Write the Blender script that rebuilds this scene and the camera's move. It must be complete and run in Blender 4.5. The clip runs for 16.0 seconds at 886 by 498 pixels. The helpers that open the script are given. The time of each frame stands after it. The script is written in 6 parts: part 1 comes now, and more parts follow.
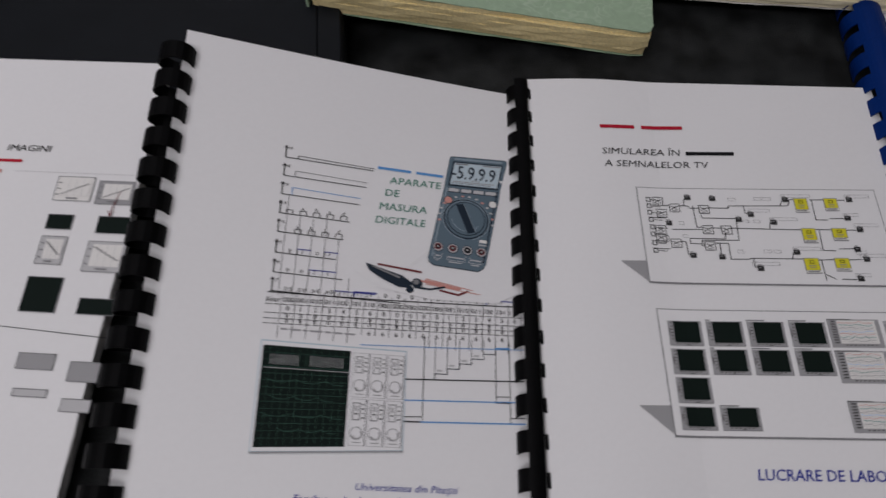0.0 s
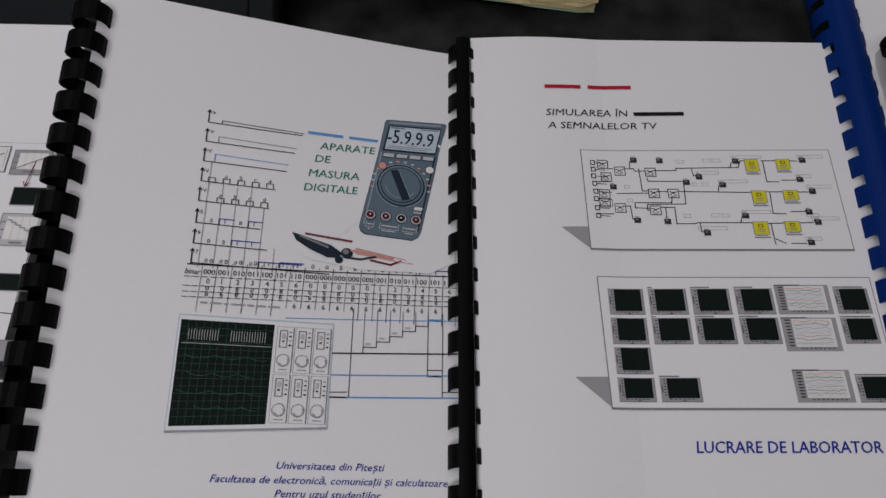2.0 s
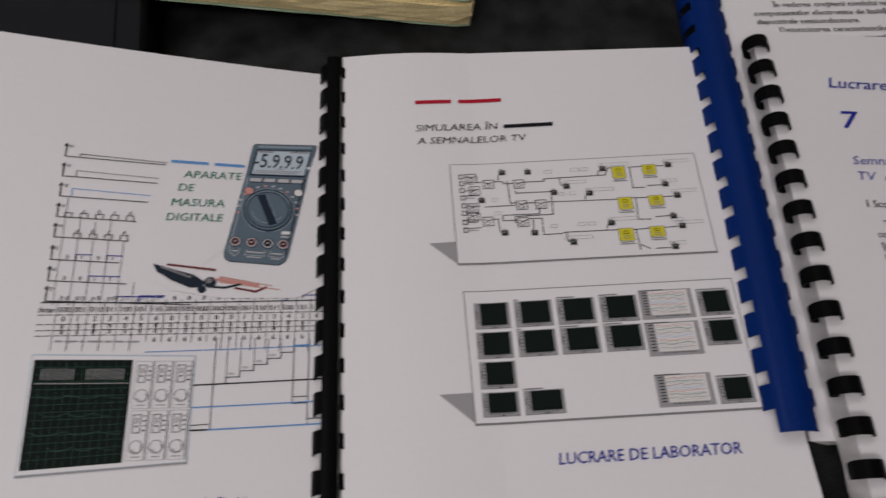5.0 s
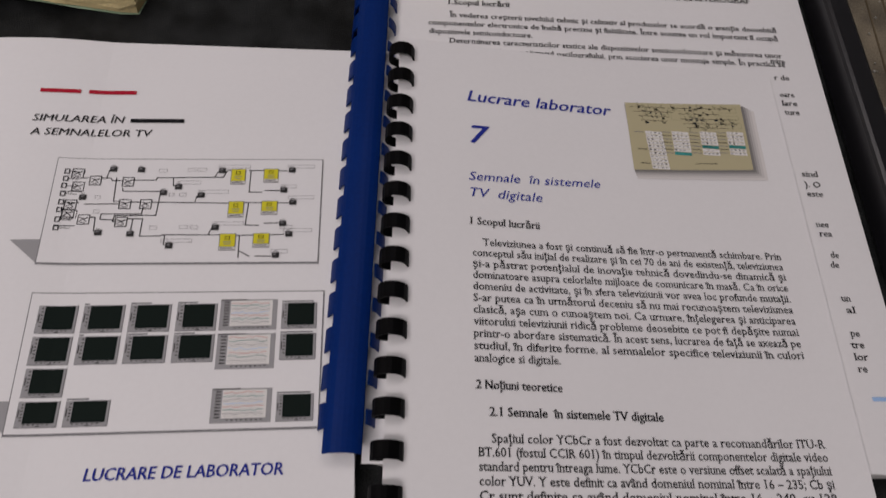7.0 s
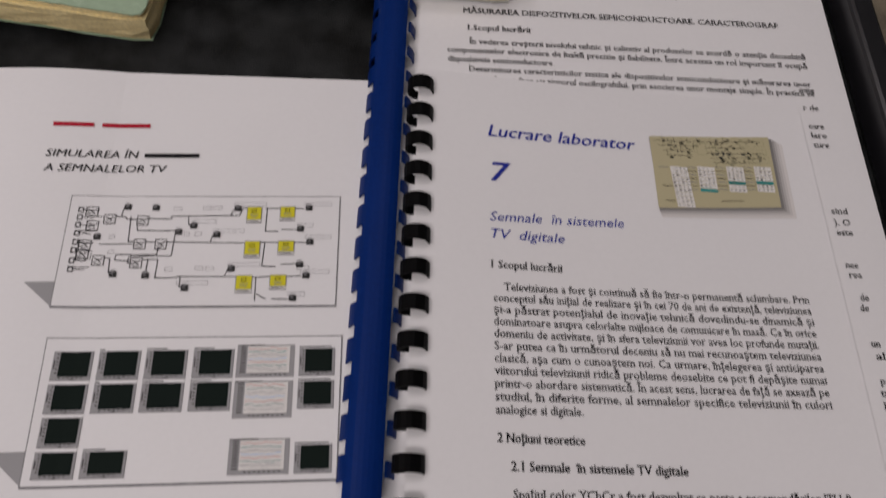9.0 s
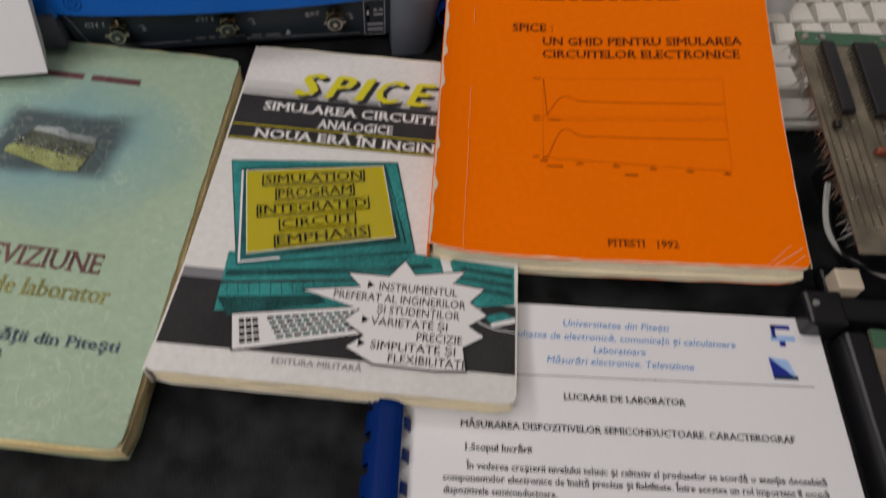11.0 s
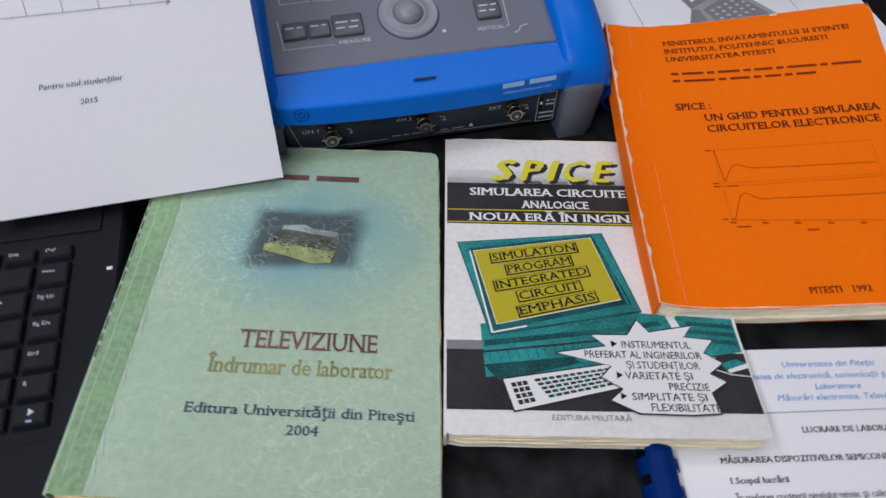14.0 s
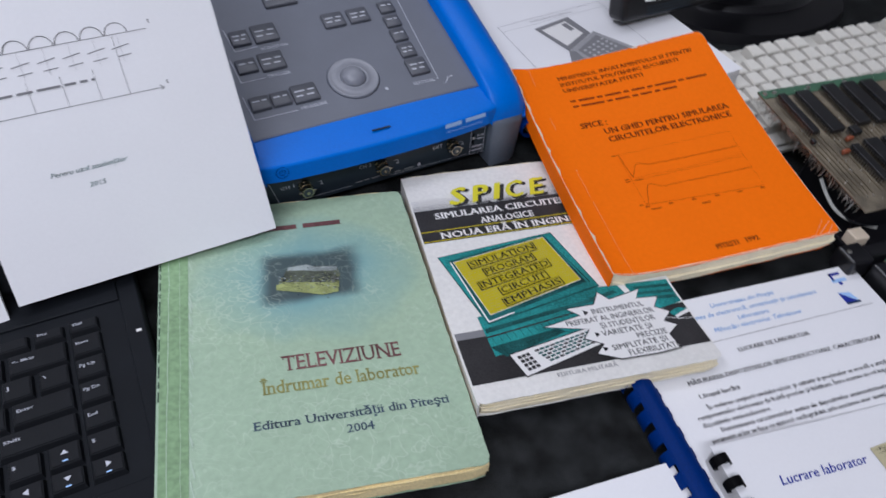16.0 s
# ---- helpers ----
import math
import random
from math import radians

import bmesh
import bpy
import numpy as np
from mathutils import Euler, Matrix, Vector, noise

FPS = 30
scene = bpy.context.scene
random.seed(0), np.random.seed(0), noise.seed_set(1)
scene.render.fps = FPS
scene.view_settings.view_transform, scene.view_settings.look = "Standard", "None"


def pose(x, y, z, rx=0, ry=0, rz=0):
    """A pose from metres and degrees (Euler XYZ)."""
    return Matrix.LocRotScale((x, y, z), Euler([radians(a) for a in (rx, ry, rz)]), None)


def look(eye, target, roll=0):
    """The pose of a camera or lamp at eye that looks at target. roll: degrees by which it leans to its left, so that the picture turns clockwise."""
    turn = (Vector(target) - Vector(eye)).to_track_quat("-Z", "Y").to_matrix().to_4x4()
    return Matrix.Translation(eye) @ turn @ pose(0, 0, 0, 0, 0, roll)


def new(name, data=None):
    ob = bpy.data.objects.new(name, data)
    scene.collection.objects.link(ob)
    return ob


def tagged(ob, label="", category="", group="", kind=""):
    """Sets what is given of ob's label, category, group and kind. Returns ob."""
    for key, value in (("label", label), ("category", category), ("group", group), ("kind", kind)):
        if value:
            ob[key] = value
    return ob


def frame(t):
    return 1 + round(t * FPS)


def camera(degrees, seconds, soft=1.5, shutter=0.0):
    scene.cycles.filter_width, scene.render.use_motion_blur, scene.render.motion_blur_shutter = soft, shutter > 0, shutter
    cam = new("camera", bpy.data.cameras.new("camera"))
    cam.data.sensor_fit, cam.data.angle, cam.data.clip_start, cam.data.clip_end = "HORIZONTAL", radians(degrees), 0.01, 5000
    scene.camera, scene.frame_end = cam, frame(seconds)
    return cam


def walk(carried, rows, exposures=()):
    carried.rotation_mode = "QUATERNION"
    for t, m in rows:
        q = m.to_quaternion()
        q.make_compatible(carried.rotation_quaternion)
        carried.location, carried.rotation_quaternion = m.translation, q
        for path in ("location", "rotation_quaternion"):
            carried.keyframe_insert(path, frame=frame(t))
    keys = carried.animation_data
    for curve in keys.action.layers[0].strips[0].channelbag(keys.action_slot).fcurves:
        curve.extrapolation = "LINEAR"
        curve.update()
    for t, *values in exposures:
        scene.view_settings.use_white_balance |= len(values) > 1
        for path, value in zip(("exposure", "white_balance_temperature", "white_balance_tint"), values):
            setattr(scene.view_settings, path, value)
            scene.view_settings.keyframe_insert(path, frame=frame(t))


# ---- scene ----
import collections

cam = camera(64.1, 16.0, shutter=0.5)
PATH = [
    (0, (-0.019, -0.245, 0.289), (-0.129, 0.685, -1.479), -3.4),
    (0.5, (0.003, -0.236, 0.276), (-0.132, 0.68, -1.497), -3.1),
    (1, (-0.006, -0.23, 0.272), (-0.138, 0.672, -1.508), -3.8),
    (1.5, (0.007, -0.239, 0.277), (-0.109, 0.63, -1.521), -4.4),
    (2, (0.007, -0.239, 0.275), (-0.091, 0.623, -1.527), -3.9),
    (2.5, (0.008, -0.238, 0.275), (-0.088, 0.622, -1.529), -4.0),
    (3, (0.009, -0.237, 0.274), (-0.089, 0.622, -1.529), -4.3),
    (3.2, (0.01, -0.237, 0.275), (-0.088, 0.624, -1.528), -4.5),
    (5.3, (0.077, -0.23, 0.275), (0.046, 0.653, -1.519), -3.0),
    (5.5, (0.106, -0.225, 0.269), (0.072, 0.659, -1.524), -1.9),
    (6, (0.153, -0.206, 0.269), (0.233, 0.676, -1.525), 4.9),
    (6.5, (0.184, -0.208, 0.267), (0.286, 0.667, -1.528), 6.6),
    (7, (0.196, -0.226, 0.266), (0.293, 0.663, -1.523), 7.2),
    (7.5, (0.196, -0.232, 0.262), (0.291, 0.625, -1.542), 7.1),
    (8, (0.193, -0.227, 0.261), (0.281, 0.594, -1.561), 7.1),
    (8.2, (0.193, -0.225, 0.261), (0.285, 0.596, -1.561), 7.2),
    (10.3, (0.187, -0.117, 0.298), (0.219, 0.89, -1.429), 4.6),
    (10.5, (0.188, -0.1, 0.301), (0.226, 0.943, -1.404), 4.9),
    (11, (0.189, -0.059, 0.325), (0.243, 1.019, -1.359), 5.3),
    (11.5, (0.189, -0.032, 0.353), (0.242, 1.12, -1.281), 4.4),
    (12, (0.182, -0.029, 0.364), (0.235, 1.191, -1.22), 5.0),
    (12.5, (0.161, -0.043, 0.358), (0.228, 1.193, -1.213), 6.4),
    (13, (0.153, -0.05, 0.357), (0.242, 1.177, -1.221), 6.7),
    (13.5, (0.092, -0.076, 0.354), (0.17, 1.147, -1.227), 5.9),
    (14, (0.052, -0.079, 0.363), (0.142, 1.131, -1.226), 2.1),
    (14.5, (0.023, -0.077, 0.367), (0.285, 1.147, -1.193), 1.3),
    (15, (0.01, -0.093, 0.371), (0.358, 1.124, -1.178), -0.4),
    (15.5, (-0.011, -0.133, 0.389), (0.422, 1.108, -1.118), 0.7),
    (16, (-0.041, -0.14, 0.395), (0.449, 1.151, -1.052), 4.8),
]
walk(cam, [(r[0], look(*r[1:])) for r in PATH], [
    (0.0, -0.61, 6750, 15), (3.2, -0.62, 6700, 15), (5.5, -0.45, 7150, 18), (8.2, -0.37, 7200, 19), (10.5, -0.31, 7300, 17),
    (11.5, 0.12, 7000, 15), (12.5, 0.37, 6700, 15), (14.5, 0.20, 6120, 15), (16.0, 0.28, 6020, 15)])


# ---- world and light ----
world = bpy.data.worlds.new("room_air")
scene.world = world
world.use_nodes = True
world.node_tree.nodes["Background"].inputs[0].default_value = (0.80, 0.84, 1.0, 1)
world.node_tree.nodes["Background"].inputs[1].default_value = 0.15


def lamp(x, y, z, sx, sy, watts, rgb):
    data = bpy.data.lights.new("tube_light", "AREA")
    data.shape, data.size, data.size_y, data.energy, data.color = "RECTANGLE", sx, sy, watts, rgb
    new("tube_light", data).matrix_world = pose(x, y, z)


COOL = (0.94, 0.95, 1.0)
lamp(0.3, 0.9, 1.90, 1.4, 0.5, 8, COOL)
lamp(-0.88, 0.0, 1.50, 0.4, 1.2, 10.5, COOL)
lamp(-0.6, -1.25, 1.90, 1.4, 0.5, 27.5, COOL)


# ---- materials ----
def mat(name, rgb, rough=0.5, metal=0.0, var=0.08, scale=120.0, bump=0.0, coat=0.0, spec=0.5, glow=0.0):
    m = bpy.data.materials.new(name)
    m.use_nodes = True
    n, l = m.node_tree.nodes, m.node_tree.links
    p = n["Principled BSDF"]
    p.inputs["Roughness"].default_value, p.inputs["Metallic"].default_value = rough, metal
    p.inputs["Coat Weight"].default_value, p.inputs["Specular IOR Level"].default_value = coat, spec
    p.inputs["Base Color"].default_value = (*rgb, 1)
    if var or bump:
        tc = n.new("ShaderNodeTexCoord")
        fine, wide, add = n.new("ShaderNodeTexNoise"), n.new("ShaderNodeTexNoise"), n.new("ShaderNodeMath")
        fine.inputs["Scale"].default_value, wide.inputs["Scale"].default_value = scale * 8, scale * 0.25
        fine.inputs["Detail"].default_value = 4
        add.operation = "ADD"
        ramp = n.new("ShaderNodeValToRGB")
        ramp.color_ramp.elements[0].position, ramp.color_ramp.elements[1].position = 0.6, 1.4
        ramp.color_ramp.elements[1].position = 1.0
        ramp.color_ramp.elements[0].color = (*[c * (1 - var) for c in rgb], 1)
        ramp.color_ramp.elements[1].color = (*[min(1, c * (1 + var)) for c in rgb], 1)
        for t in (fine, wide):
            l.new(tc.outputs["Object"], t.inputs["Vector"])
        half = n.new("ShaderNodeMath")
        half.operation, half.inputs[1].default_value = "MULTIPLY", 0.8
        l.new(fine.outputs["Fac"], add.inputs[0]), l.new(wide.outputs["Fac"], add.inputs[1])
        l.new(add.outputs[0], half.inputs[0]), l.new(half.outputs[0], ramp.inputs[0])
        l.new(ramp.outputs[0], p.inputs["Base Color"])
        if bump:
            b = n.new("ShaderNodeBump")
            b.inputs["Strength"].default_value, b.inputs["Distance"].default_value = bump, 0.0006
            l.new(fine.outputs["Fac"], b.inputs["Height"]), l.new(b.outputs[0], p.inputs["Normal"])
    if glow:
        p.inputs["Emission Color"].default_value, p.inputs["Emission Strength"].default_value = (*rgb, 1), glow
    return m


def ink(name, rgb):
    return mat(name, rgb, rough=0.6, var=0, spec=0.06)


PAPER = mat("white_office_paper", (0.80, 0.80, 0.81), 0.65, var=0.012, scale=60, bump=0.04, spec=0.25)
PAGES = mat("white_page_edges", (0.72, 0.71, 0.70), 0.8, var=0.12, scale=300)
CREAM = mat("yellowed_page_edges", (0.84, 0.70, 0.38), 0.85, var=0.14, scale=90, bump=0.15, spec=0.1)
CREAM2 = mat("cream_page_edges", (0.88, 0.795, 0.58), 0.85, var=0.08, scale=90, bump=0.12, spec=0.1)
DESK = mat("black_textured_laminate", (0.0135, 0.0148, 0.0152), 0.6, var=0.95, scale=190, bump=0.9, spec=0.14)
WALL = mat("white_wall_paint", (0.72, 0.72, 0.72), 0.8, var=0.05, scale=3)
FLOOR = mat("grey_linoleum", (0.25, 0.24, 0.22), 0.5, var=0.15, scale=8)
BLACKPL = mat("black_comb_plastic", (0.0022, 0.0022, 0.0026), 0.45, var=0.1, scale=80, spec=0.055)
BLUEPL = mat("dark_blue_comb_plastic", (0.0, 0.020, 0.135), 0.42, var=0.1, scale=80, spec=0.08)
LAPTOP = mat("dark_grey_laptop_plastic", (0.007, 0.0085, 0.011), 0.55, var=0.15, scale=150, bump=0.12, spec=0.13)
KEYBLK = mat("black_key_plastic", (0.0055, 0.0065, 0.0085), 0.5, var=0.12, scale=150, spec=0.2)
SCBLUE = mat("glossy_blue_plastic", (0.0, 0.150, 0.64), 0.38, var=0.05, scale=60, coat=0.0, spec=0.2)
SCGREY = mat("grey_instrument_panel", (0.138, 0.150, 0.180), 0.5, var=0.05, scale=120, bump=0.05)
SCDARK = mat("dark_slate_panel", (0.022, 0.034, 0.045), 0.45, var=0.1, scale=100)
RUBBER = mat("grey_rubber", (0.085, 0.10, 0.125), 0.6, var=0.08, scale=80, bump=0.1)
KEYGREY = mat("dark_silicone_key", (0.085, 0.09, 0.105), 0.4, var=0.1, scale=80)
KNOB = mat("soft_grey_knob", (0.24, 0.25, 0.28), 0.38, var=0.05, scale=80)
CHROME = mat("nickel_plated_brass", (0.38, 0.34, 0.26), 0.25, metal=1.0, var=0.1, scale=200)
ORANGE = mat("worn_orange_card", (0.96, 0.172, 0.0), 0.6, var=0.03, scale=40, bump=0.03, spec=0.07)
WHITECARD = mat("white_card_cover", (0.74, 0.73, 0.69), 0.5, var=0.07, scale=40, bump=0.04, spec=0.3)
WORN = mat("worn_white_edge", (0.78, 0.66, 0.5), 0.8, var=0.1, scale=200)
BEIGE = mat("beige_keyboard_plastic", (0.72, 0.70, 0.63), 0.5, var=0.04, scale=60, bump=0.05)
# the same key plastic, darkened to paint in the shade between keys
BEIGE_SHADE = mat("shaded_beige_key_side", (0.50, 0.48, 0.43), 0.55, var=0.05, scale=60)
BOARD = mat("bare_circuit_board", (0.145, 0.122, 0.085), 0.65, var=0.55, scale=180, bump=0.2)
BOARDG = mat("green_circuit_board", (0.05, 0.13, 0.075), 0.4, var=0.2, scale=80)
CHIP = mat("black_chip_epoxy", (0.012, 0.012, 0.013), 0.4, var=0.2, scale=150)
SOLDER = mat("tin_solder", (0.55, 0.54, 0.50), 0.35, metal=1.0, var=0.2, scale=300)
COPPER = mat("gold_track", (0.105, 0.078, 0.045), 0.45, metal=0.2, var=0.2, scale=200)
CAPOR = mat("orange_capacitor", (0.26, 0.07, 0.03), 0.45, var=0.15, scale=100)
MONBLK = mat("black_monitor_plastic", (0.010, 0.010, 0.012), 0.3, var=0.1, scale=60)
MONSCR = mat("lit_grey_screen", (0.50, 0.51, 0.50), 0.3, var=0.03, scale=30, glow=0.45)
WIREW = mat("white_wire_sheath", (0.36, 0.36, 0.33), 0.45, var=0.05, scale=80)

K = ink("black_ink", (0.012, 0.012, 0.014))
KG = ink("grey_ink", (0.22, 0.22, 0.23))
KL = ink("pale_grey_ink", (0.52, 0.52, 0.53))
KM = ink("middle_grey_ink", (0.34, 0.34, 0.35))
RED = ink("red_ink", (0.45, 0.015, 0.035))
BLUE = ink("blue_ink", (0.022, 0.036, 0.29))
SKY = ink("light_blue_ink", (0.10, 0.30, 0.62))
GREENI = ink("dark_green_ink", (0.03, 0.20, 0.14))
SCR = ink("dark_green_screen_ink", (0.007, 0.013, 0.011))
SCRL = ink("green_grid_ink", (0.05, 0.12, 0.09))
YEL = ink("yellow_ink", (0.68, 0.62, 0.04))
YELS = ink("mustard_yellow_ink", (0.50, 0.42, 0.012))
TEAL = mat("mottled_teal_ink", (0.022, 0.235, 0.225), 0.5, var=0.5, scale=120, spec=0.15)
TEALD = mat("mottled_dark_teal_ink", (0.012, 0.085, 0.083), 0.5, var=0.7, scale=150, spec=0.15)
WHT = ink("white_ink", (0.78, 0.77, 0.75))
CHAR = mat("charcoal_ink", (0.028, 0.027, 0.028), 0.5, var=0.35, scale=120, spec=0.2)
METER = ink("slate_grey_ink", (0.115, 0.165, 0.205))
METERL = ink("pale_slate_ink", (0.26, 0.33, 0.38))
METERD = ink("dark_slate_ink", (0.02, 0.03, 0.045))
LCD = ink("pale_lcd_ink", (0.50, 0.60, 0.66))
PINK = ink("salmon_ink", (0.62, 0.30, 0.26))
KHAKI = ink("pale_khaki_ink", (0.50, 0.455, 0.29))
OLIVE = ink("khaki_ink", (0.34, 0.33, 0.20))
MAROON = ink("maroon_ink", (0.17, 0.035, 0.04))
GOLD = mat("worn_gold_ink", (0.27, 0.265, 0.09), 0.5, var=0.38, scale=150, spec=0.2)
MAROON2 = mat("worn_maroon_ink", (0.17, 0.075, 0.075), 0.5, var=0.55, scale=130, spec=0.2)
NAVY2 = mat("worn_navy_ink", (0.055, 0.085, 0.12), 0.5, var=0.5, scale=170, spec=0.2)
NAVY = ink("navy_ink", (0.02, 0.04, 0.09))
BROWN = ink("dark_brown_ink", (0.10, 0.018, 0.006))
CREASE = ink("rubbed_peach_crease", (0.84, 0.36, 0.16))
BROWN2 = ink("worn_brown_ink", (0.20, 0.03, 0.006))
PALE = ink("pale_green_ink", (0.36, 0.40, 0.12))
LABEL = ink("pale_panel_ink", (0.55, 0.57, 0.62))
DARKLAB = ink("dark_blue_ink", (0.003, 0.03, 0.16))
SKYLAB = ink("pale_blue_ink", (0.35, 0.55, 0.85))


# ---- helpers of this scene ----
def part(name, bm, material, parent=None, label="", smooth=False):
    me = bpy.data.meshes.new(name)
    bm.to_mesh(me)
    bm.free()
    for m in (material if isinstance(material, (list, tuple)) else [material]):
        me.materials.append(m)
    if smooth:
        for f in me.polygons:
            f.use_smooth = True
    ob = new(name, me)
    if parent is not None:
        ob.parent = parent
    if label:
        tagged(ob, label)
    return ob


def thing(name, label, category, m=None, group=""):
    ob = new(name)
    ob.empty_display_size = 0.01
    if m is not None:
        ob.matrix_world = m
    return tagged(ob, label, category, group)


def box(bm, x0, y0, z0, x1, y1, z1, bev=0.0, m=None, seg=2):
    mx = Matrix.Translation(((x0 + x1) / 2, (y0 + y1) / 2, (z0 + z1) / 2)) @ Matrix.Diagonal((x1 - x0, y1 - y0, z1 - z0, 1))
    vs = bmesh.ops.create_cube(bm, size=1, matrix=mx)["verts"]
    if bev:
        es = list({e for v in vs for e in v.link_edges})
        made = bmesh.ops.bevel(bm, geom=es, offset=bev, segments=seg, affect="EDGES", profile=0.5)
        vs = list({v for f in made["faces"] for v in f.verts} | {v for v in vs if v.is_valid})
    if m is not None:
        bmesh.ops.transform(bm, matrix=m, verts=vs)
    return bm


def cyl(bm, r0, r1, h, m, seg=24):
    bmesh.ops.create_cone(bm, cap_ends=True, segments=seg, radius1=r0, radius2=r1, depth=h, matrix=m @ Matrix.Translation((0, 0, h / 2)))
    return bm


class Sheet:
    """A page: u to the right and v down from its top left corner, over a plane m, with a height of its own."""

    def __init__(self, m, w, h, zf=None, v0=0.0, skew=0.0):
        self.m, self.w, self.h, self.v0, self.skew = m, w, h, v0, skew
        self.zf = zf or (lambda u, v: 0.0)

    def pos(self, u, v, lift=0.0):
        cu, cv = min(max(u, 0), self.w), min(max(v, 0), self.h)
        return self.m @ Vector((u, -v, self.zf(cu, cv) + lift))


def slab(sheet, top, bottom, nu=30, nv=30, u0=0.0, v0=None, u1=None, v1=None, ragged=0.0, seed=0, rise=None):
    """A closed slab that follows the sheet between two heights under or over it."""
    rnd = random.Random(seed)
    v0 = sheet.v0 if v0 is None else v0
    u1, v1 = sheet.w if u1 is None else u1, sheet.h if v1 is None else v1
    bm = bmesh.new()
    grid = {}
    for k, lift in ((0, top), (1, bottom)):
        for i in range(nu + 1):
            for j in range(nv + 1):
                u = u0 + (u1 - u0) * i / nu
                vt = v0 + sheet.skew * u
                v = vt + (v1 - vt) * j / nv
                if ragged and (i in (0, nu) or j in (0, nv)):
                    u += rnd.uniform(-ragged, ragged)
                    v += rnd.uniform(-ragged, ragged)
                if ragged and i in (0, nu) and j in (0, nv):
                    u += 0.0011 if i == 0 else -0.0016
                    v += 0.0014 if j == 0 else -0.0014
                p = sheet.pos(u, v, lift)
                if k == 1 and rise is not None:
                    p.z = rise(p)
                grid[k, i, j] = bm.verts.new(p)
    for i in range(nu):
        for j in range(nv):
            q = [(i, j), (i, j + 1), (i + 1, j + 1), (i + 1, j)]
            bm.faces.new([grid[0, *c] for c in q])
            bm.faces.new([grid[1, *c] for c in reversed(q)])
    rim = [(i, 0) for i in range(nu)] + [(nu, j) for j in range(nv)] + [(i, nv) for i in range(nu, 0, -1)] + [(0, j) for j in range(nv, 0, -1)]
    for a, b in zip(rim, rim[1:] + rim[:1]):
        bm.faces.new([grid[0, *a], grid[0, *b], grid[1, *b], grid[1, *a]])
    return bm


